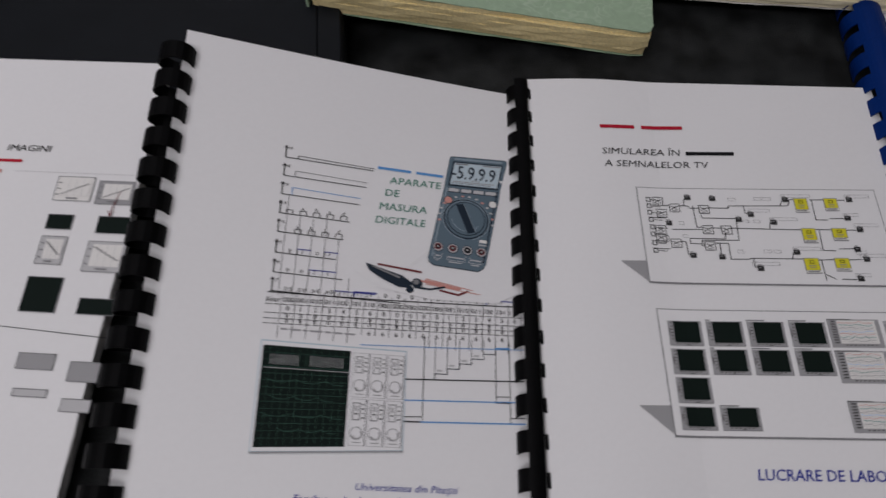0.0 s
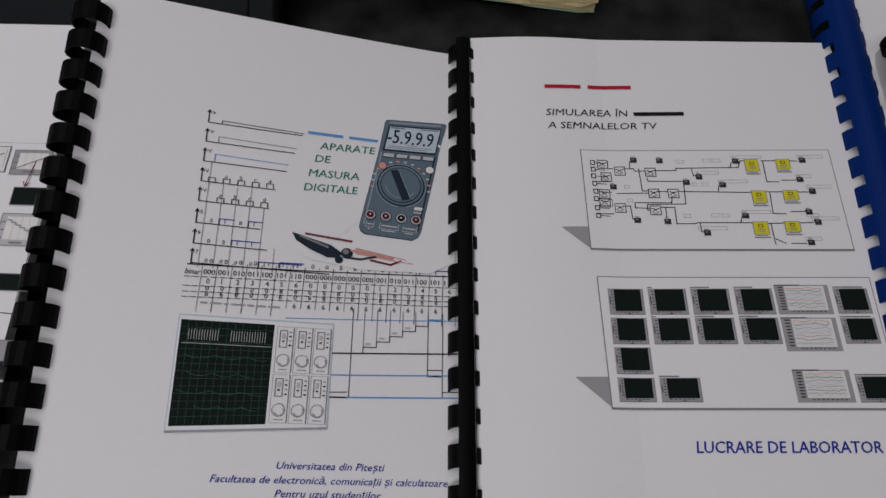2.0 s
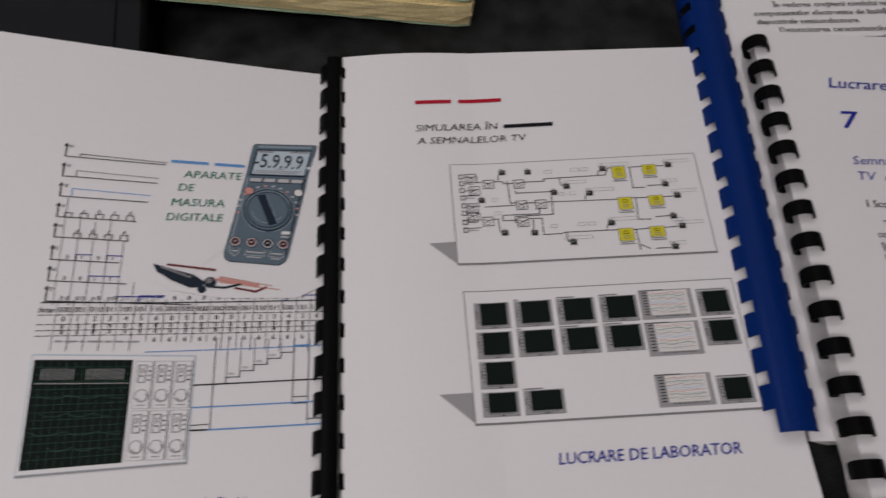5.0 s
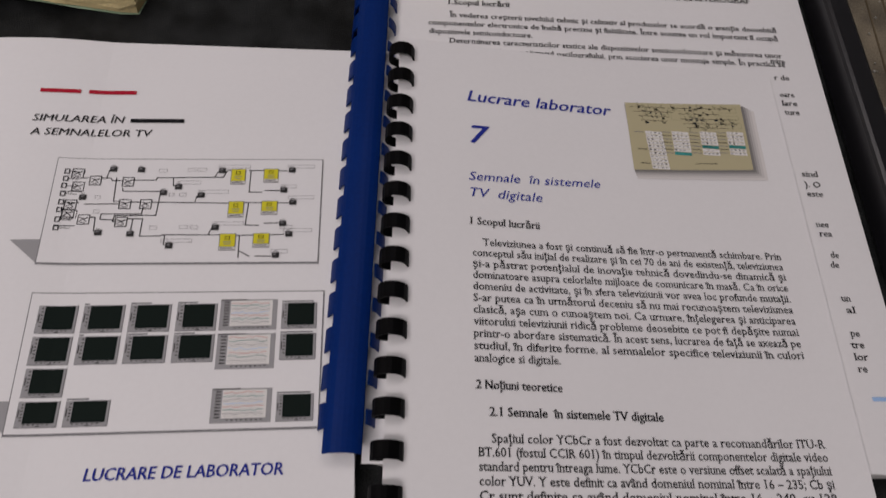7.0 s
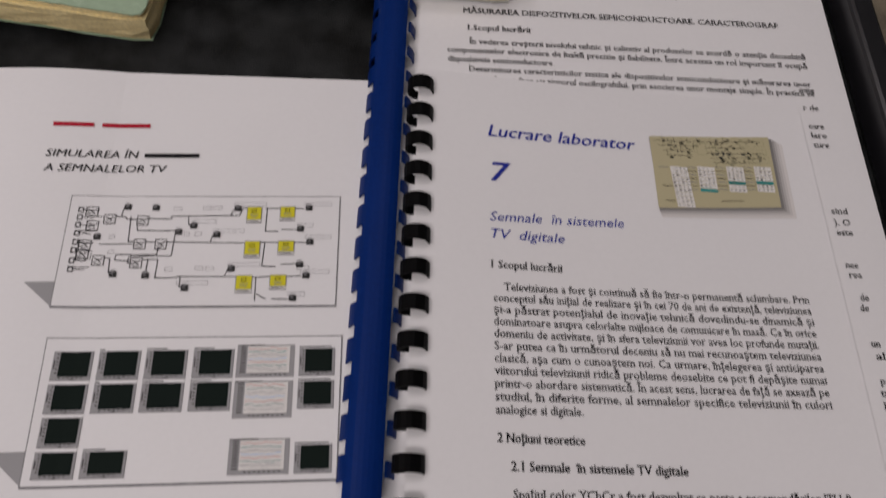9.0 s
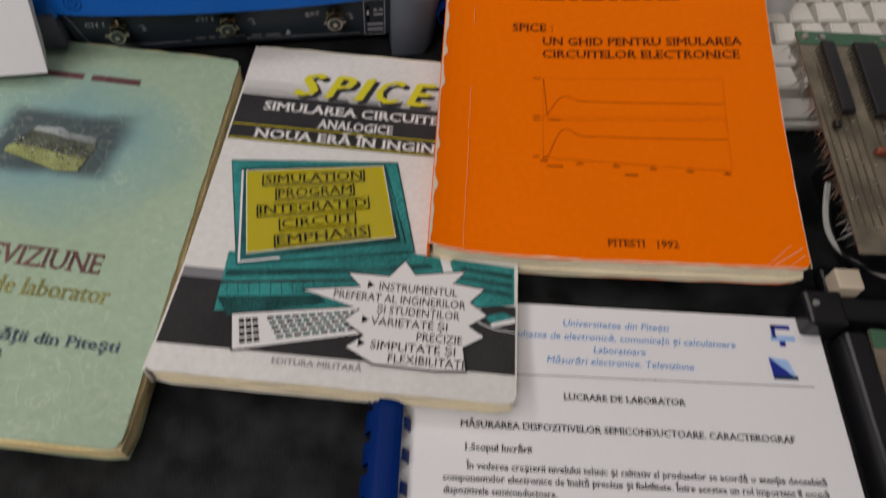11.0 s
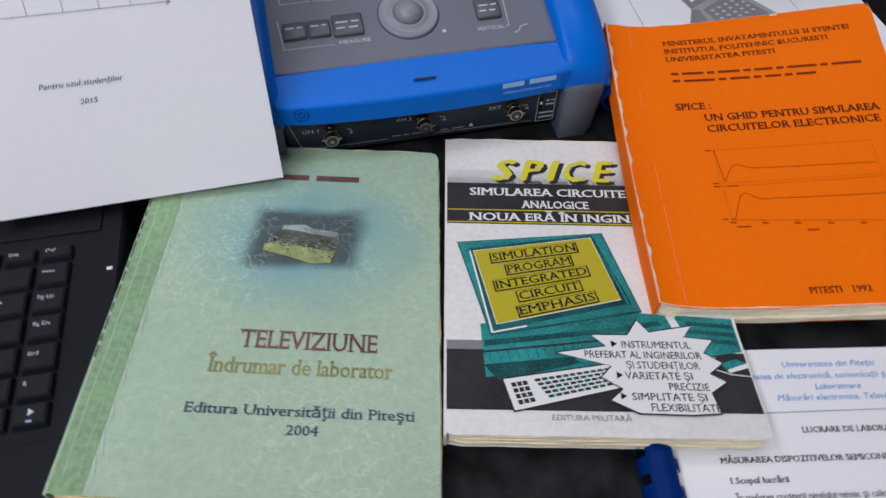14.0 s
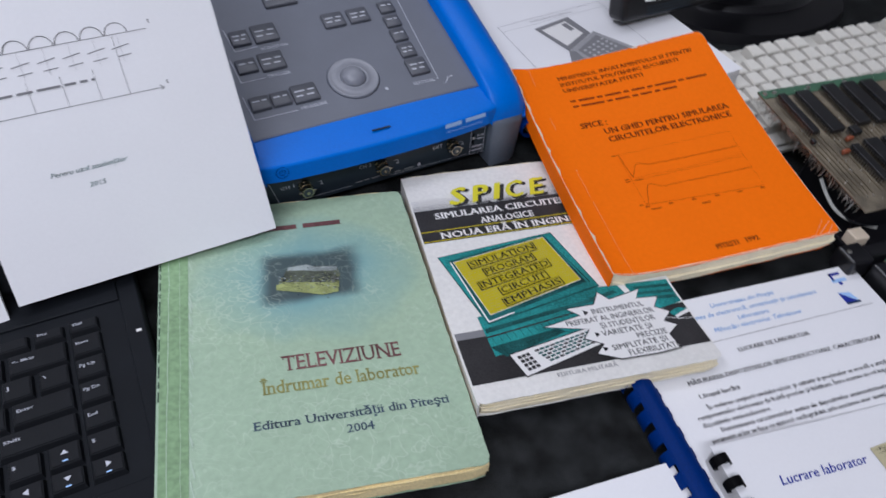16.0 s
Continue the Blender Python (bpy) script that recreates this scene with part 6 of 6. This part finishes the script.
# ---- laptop ----
def laptop():
    m = pose(-0.089, -0.02, 0, 0, 0, 8.7)
    ob = thing("laptop", "dark grey laptop with black keys, open under leaning booklets", "laptop", m)
    bm = bmesh.new()
    box(bm, -0.335, 0, 0.003, 0, 0.268, 0.0225, 0.003)
    part("base_case", bm, LAPTOP, ob)
    bm = bmesh.new()
    box(bm, -0.013, 0.004, 0.0215, -0.0012, 0.262, 0.0236, 0.0008)
    box(bm, -0.333, 0.225, 0.0215, -0.0132, 0.262, 0.0240, 0.0008)
    box(bm, -0.333, 0.004, 0.0215, -0.0132, 0.092, 0.0236, 0.0008)
    part("deck_trim", bm, LAPTOP, ob)
    bm = bmesh.new()
    box(bm, -0.0072, 0.193, 0.0236, -0.0042, 0.195, 0.0240)
    part("side_mark", bm, WHT, ob)
    inv = m.inverted()
    lidm = Matrix((PU, PR, PU.cross(PR))).transposed().to_4x4()
    lidm.translation = Vector((-0.028, 0.234, 0.031)) - PU.cross(PR) * 0.0145 - PU * 0.10
    bm = bmesh.new()
    box(bm, -0.33, 0.006, -0.008, 0.0, 0.235, 0.0, 0.003)
    o = part("lid", bm, LAPTOP, None, "dark raised laptop lid")
    o.matrix_world = lidm
    o.parent, o.matrix_parent_inverse = ob, inv

    def key(x, y, w, d, words="", u=0):
        bm = bmesh.new()
        z0, z1 = 0.0215, 0.0262
        lo = [(x - w / 2, y - d / 2, z0), (x + w / 2, y - d / 2, z0), (x + w / 2, y + d / 2, z0), (x - w / 2, y + d / 2, z0)]
        i = 0.0016
        hi = [(x - w / 2 + i, y - d / 2 + i * 1.7, z1), (x + w / 2 - i, y - d / 2 + i * 1.7, z1), (x + w / 2 - i, y + d / 2 - i * 0.7, z1), (x - w / 2 + i, y + d / 2 - i * 0.7, z1)]
        a, b = [bm.verts.new(p) for p in lo], [bm.verts.new(p) for p in hi]
        bm.faces.new(b)
        for j in range(4):
            bm.faces.new([a[j], a[(j + 1) % 4], b[(j + 1) % 4], b[j]])
        bmesh.ops.bevel(bm, geom=[e for e in bm.edges if all(v.co.z > 0.024 for v in e.verts)], offset=0.0006, segments=2, affect="EDGES")
        kb = part("key", bm, KEYBLK, ob)
        if words:
            s = Sheet(m @ pose(0, 0, 0.0263), 1, 1)
            pr = Print(s, 0.0001, False)
            if words == "^" or words == "v" or words == ">" or words == "<":
                c = Vector((x * 1000, -y * 1000))
                d3 = {"^": [(-2, 0.8), (2, 0.8), (0, -2)], "v": [(-2, -0.8), (0, 2), (2, -0.8)], ">": [(-1, -2), (-1, 2), (2, 0)], "<": [(1, -2), (-2, 0), (1, 2)]}[words]
                pr.face([(c.x + a, c.y - 1.5 + b) for a, b in d3], LABEL, 1)
                pr.bars(c.x - 1.4, c.y + 4, 2.8, 1.0, SKYLAB, (2,))
            else:
                n = len(words)
                pr.text(words, (x - w / 2) * 1000 + 3.4, -(y + d * 0.08) * 1000, 1.75 * n, LABEL, 1, size=3.2)
            q = pr.done("key_mark", None)
            q.parent, q.matrix_parent_inverse = kb, inv
    rows = ((0.2095, 0.0115), (0.1935, 0.018), (0.1755, 0.0178), (0.1575, 0.0178), (0.139, 0.0178), (0.1215, 0.0165), (0.1055, 0.0145))
    for (yy, d), w in zip(rows, ("Del", "Home", "Pg Up", "Pg Dn", "End", "$", ">")):
        key(-0.0362, yy, 0.0185, d, w)
    key(-0.0565, 0.2095, 0.0185, 0.0115, "Ins")
    key(-0.064, 0.1935, 0.034, 0.018, "<- Bksp")
    key(-0.0565, 0.1755, 0.0185, 0.0178, "\\")
    key(-0.064, 0.1575, 0.034, 0.0178, "Enter")
    key(-0.068, 0.139, 0.042, 0.0178, "Shift")
    key(-0.0565, 0.1215, 0.0185, 0.0165, "^"), key(-0.0565, 0.1055, 0.0185, 0.0145, "v")
    key(-0.0765, 0.1215, 0.0185, 0.0165, "$"), key(-0.0765, 0.1055, 0.0185, 0.0145, "<")
    starts = (-0.0765, -0.0915, -0.0765, -0.0915, -0.0995, -0.0965, -0.0965)
    letters = ("", "=-0987654", "][POIUYT", "'; LKJHGF".replace(" ", ""), "/.,MNBVC", "", "")
    for (yy, d), x0, ws in zip(rows, starts, letters):
        for i in range(8):
            key(x0 - i * 0.0192, yy, 0.0183, d, ws[i] if i < len(ws) else "")


# ---- white keyboard ----
def white_keyboard():
    m = pose(0.36, 0.3735, 0, 0, 0, 5.6)
    ob = thing("computer_keyboard", "cream white desktop computer keyboard with tall sculpted keys", "keyboard", m)
    bm = bmesh.new()
    v = [bm.verts.new(p) for p in ((0, -0.130, 0), (0.45, -0.130, 0), (0.45, 0.004, 0), (0, 0.004, 0), (0, -0.132, 0.014), (0.45, -0.132, 0.014), (0.45, 0.004, 0.026), (0, 0.004, 0.026))]
    for q in ((3, 2, 1, 0), (4, 5, 6, 7), (0, 1, 5, 4), (2, 3, 7, 6), (1, 2, 6, 5), (3, 0, 4, 7)):
        bm.faces.new([v[i] for i in q])
    bmesh.ops.bevel(bm, geom=bm.edges[:], offset=0.003, segments=3, affect="EDGES")
    part("case", bm, BEIGE, ob, "", True)
    bm = bmesh.new()
    z0, z1 = 0.0, 0.0085
    w, d = 0.0092, 0.0092
    lo = [bm.verts.new(p) for p in ((-w, -d, z0), (w, -d, z0), (w, d, z0), (-w, d, z0))]
    hi = [bm.verts.new(p) for p in ((-w + 0.0012, -d + 0.0014, z1), (w - 0.0012, -d + 0.0014, z1), (w - 0.0032, d - 0.0008, z1 + 0.001), (-w + 0.0032, d - 0.0008, z1 + 0.001))]
    bm.faces.new(hi)
    # side faces take the darker beige, so shade between keys is painted on
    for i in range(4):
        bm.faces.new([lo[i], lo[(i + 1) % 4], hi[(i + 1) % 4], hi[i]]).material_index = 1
    bmesh.ops.bevel(bm, geom=[e for e in bm.edges if all(v.co.z > 0.005 for v in e.verts)], offset=0.0009, segments=2, affect="EDGES")
    first = part("key", bm, [BEIGE, BEIGE_SHADE], ob)
    me = first.data
    k = 0
    for r, (yy, sh) in enumerate(((-0.0125, 0.0), (-0.0325, 0.0), (-0.051, 0.008), (-0.0695, 0.012), (-0.088, 0.004), (-0.1065, 0.0))):
        for i in range(21):
            if r == 0 and i % 5 == 4:
                continue
            kb = first if k == 0 else new("key", me)
            k += 1
            kb.parent = ob
            zz = 0.0245 + (yy / 0.155) * 0.0115 + 0.0005
            kb.matrix_basis = pose(0.016 + i * 0.0193 + sh, yy, zz, 4, 0, 0)


# ---- circuit boards in black frames ----
def board(label, m, w, d, seed, with_chips=True):
    ob = thing("circuit_board", label, "circuit board", m, "circuit boards")
    rnd = random.Random(seed)
    part("board_sheet", box(bmesh.new(), 0, -d, -0.0016, w, 0, 0, 0.0003), BOARD, ob)
    bm = bmesh.new()
    box(bm, 0.0, -0.010, 0.0001, w, -0.0002, 0.0007)
    part("green_border", bm, BOARDG, ob, "green lacquered board border")
    bm = bmesh.new()
    for k in range(46):
        x = 0.002 + k * (w - 0.004) / 45
        if rnd.random() < 0.8:
            box(bm, x, -d + 0.016, 0.0001, x + 0.0009, -0.012 - rnd.uniform(0, 0.05), 0.0003)
    tagged(part("track_copper", bm, COPPER, ob), kind="stuff")
    bm = bmesh.new()
    for k in range(260):
        x, yy = rnd.uniform(0.003, w - 0.003), rnd.uniform(-d + 0.004, -0.003)
        bmesh.ops.create_icosphere(bm, subdivisions=1, radius=rnd.uniform(0.0004, 0.0009), matrix=Matrix.Translation((x, yy, 0.0004)))
    tagged(part("solder_dots", bm, SOLDER, ob), kind="stuff")
    bm = bmesh.new()
    for k in range(150):
        t = k / 150
        p = Vector((rnd.uniform(-0.0005, 0.003), -0.004 - t * (d - 0.01), -0.0016))
        l_ = rnd.uniform(0.004, 0.012)
        mm = Matrix.Translation(p) @ Euler((rnd.uniform(2.7, 3.5), rnd.uniform(-0.35, 0.35), 0)).to_matrix().to_4x4()
        bmesh.ops.create_cone(bm, cap_ends=False, segments=4, radius1=0.0003, radius2=0.0002, depth=l_, matrix=mm @ Matrix.Translation((0, 0, l_ / 2)))
    tagged(part("wire_stubble", bm, SOLDER, ob), kind="stuff")
    if not with_chips:
        return ob
    def chip(x, yy, cw, cd):
        bm = bmesh.new()
        box(bm, x, yy - cd, 0.0028, x + cw, yy, 0.0070, 0.0005)
        c = part("chip", bm, CHIP, ob)
        bm = bmesh.new()
        n = int(cd / 0.0025)
        for i in range(n):
            for sx in (x - 0.0008, x + cw + 0.0002):
                yb = yy - 0.0015 - i * 0.00254
                box(bm, sx, yb - 0.0006, 0.0002, sx + 0.0006, yb, 0.005)
        tagged(part("pin_strip", bm, SOLDER, c), kind="stuff")
    chip(0.009, -0.013, 0.0072, 0.050), chip(0.0275, -0.013, 0.0135, 0.052), chip(0.057, -0.010, 0.0135, 0.052), chip(0.078, -0.011, 0.0135, 0.052)
    chip(0.098, -0.012, 0.0135, 0.052)
    chip(0.0315, -0.083, 0.0075, 0.040), chip(0.047, -0.080, 0.0135, 0.046), chip(0.066, -0.080, 0.0075, 0.042), chip(0.085, -0.078, 0.0135, 0.046), chip(0.045, -0.063, 0.008, 0.009)
    for x, yy in ((0.022, -0.085), (0.036, -0.072)):
        bm = bmesh.new()
        box(bm, x, yy - 0.0035, 0.001, x + 0.007, yy, 0.0055, 0.0012)
        part("capacitor", bm, CAPOR, ob, "small orange capacitor", True)
    bm = bmesh.new()
    box(bm, 0.004, -0.0725, 0.001, 0.0075, -0.0675, 0.005, 0.001)
    part("jumper", bm, CHIP, ob)
    for x in (0.004, 0.014, 0.05, 0.09):
        bm = bmesh.new()
        cyl(bm, 0.0022, 0.0018, 0.0012, pose(x, -0.005, 0.0008), 12)
        part("screw", bm, SOLDER, ob)
    return ob


def tube(name, pts, r, material, parent):
    cu = bpy.data.curves.new(name, "CURVE")
    cu.dimensions, cu.bevel_depth, cu.bevel_resolution = "3D", r, 3
    sp = cu.splines.new("NURBS")
    sp.points.add(len(pts) - 1)
    for q, p in zip(sp.points, pts):
        q.co = (*p, 1)
    sp.use_endpoint_u, sp.order_u = True, 4
    tmp = bpy.data.objects.new(name, cu)
    me = tmp.to_mesh()
    bm = bmesh.new()
    bm.from_mesh(me)
    tmp.to_mesh_clear()
    bpy.data.objects.remove(tmp)
    return part(name, bm, material, parent, "", True)


def boards():
    up = Matrix.Translation((0.3985, 0.2755, 0.0565)) @ Euler((radians(4.5), 0, radians(0.8))).to_matrix().to_4x4()
    board("brown circuit board with rows of black chips resting on the keyboard", up, 0.20, 0.146, 1)
    low = pose(0.413, 0.104, 0.016, 0, 0, -3)
    board("bare brown circuit board with a green border inside a black frame", low, 0.20, 0.24, 2, False)
    fr = thing("equipment_frame", "black plastic equipment frame holding circuit boards", "frame", pose(0.372, 0.105, 0))
    w2 = fr.matrix_world.inverted()
    rail = lambda name, b, bev=0.002: part(name, box(bmesh.new(), *b, bev), MONBLK, fr)
    rail("cross_bar", (0.012, 0.002, 0.004, 0.30, 0.015, 0.0200))
    rail("corner_block", (0.010, -0.002, 0.002, 0.030, 0.018, 0.0205))
    part("screw", cyl(bmesh.new(), 0.0020, 0.0016, 0.0008, pose(0.015, 0.010, 0.0206), 12), SOLDER, fr)
    bm = bmesh.new()
    box(bm, 0.026, -0.33, 0.001, 0.038, -0.0035, 0.019, 0.002)
    part("side_rail", bm, MONBLK, fr)
    rail("base_plate", (0.0385, -0.33, 0.0, 0.30, 0.0015, 0.004), 0.001)
    rail("cage_wall", (0.046, 0.040, 0.001, 0.30, 0.108, 0.0365))
    rail("cage_foot", (0.030, 0.0185, 0.001, 0.30, 0.0395, 0.0085))
    bm = bmesh.new()
    box(bm, 0.0305, 0.0200, 0.0090, 0.0440, 0.0320, 0.0200, 0.001)
    part("connector", bm, WORN, fr, "pale plastic connector")
    for i in range(3):
        o = tube("wire", [(0.030 + i * 0.0016, 0.075, 0.036), (0.026 + i * 0.001, 0.058, 0.030), (0.028 + i * 0.002, 0.045, 0.024), (0.040, 0.036 - i * 0.002, 0.020), (0.060, 0.030, 0.016 + i * 0.002)], 0.0010, WIREW if i < 2 else KEYBLK, fr)


# ---- monitor ----
def monitor():
    m = pose(0.338, 0.414, 0.052, 0, 0, 10) @ Matrix.Rotation(radians(-12), 4, "X")
    ob = thing("computer_monitor", "black flat monitor with a light grey screen", "monitor", pose(0.5, 0.5, 0))
    inv = ob.matrix_world.inverted()
    def kid(name, bm, mt, label=""):
        o = part(name, bm, mt, None, label)
        o.parent, o.matrix_parent_inverse = ob, inv
        return o
    bm = bmesh.new()
    box(bm, 0, 0, 0, 0.40, 0.026, 0.30, 0.006, m, 3)
    kid("housing", bm, MONBLK)
    bm = bmesh.new()
    box(bm, 0.026, -0.0006, 0.018, 0.374, 0.003, 0.28, 0, m)
    kid("screen", bm, MONSCR, "light grey lit screen")
    bm = bmesh.new()
    for r in range(3):
        for i in range(26):
            box(bm, 0.030 + i * 0.0022, -0.0004, 0.004 + r * 0.0035, 0.0312 + i * 0.0022, 0.001, 0.0058 + r * 0.0035, 0, m)
    tagged(kid("speaker_holes", bm, SCDARK), kind="stuff")
    bm = bmesh.new()
    bmesh.ops.create_cone(bm, cap_ends=True, segments=64, radius1=1, radius2=0.97, depth=1, matrix=pose(0.565, 0.515, 0.006) @ Matrix.Diagonal((0.13, 0.095, 0.012, 1)))
    kid("foot", bm, MONBLK, "glossy black oval foot")
    bm = bmesh.new()
    bmesh.ops.create_cone(bm, cap_ends=True, segments=64, radius1=1, radius2=0.92, depth=1, matrix=pose(0.575, 0.53, 0.0155) @ Matrix.Diagonal((0.095, 0.062, 0.007, 1)))
    kid("foot_rim", bm, MONBLK)
    bm = bmesh.new()
    box(bm, 0.535, 0.525, 0.012, 0.60, 0.555, 0.16, 0.004)
    kid("stand_column", bm, MONBLK)


green_book()
white_book()
orange_book()
oscilloscope()
laptop()
white_keyboard()
boards()
monitor()
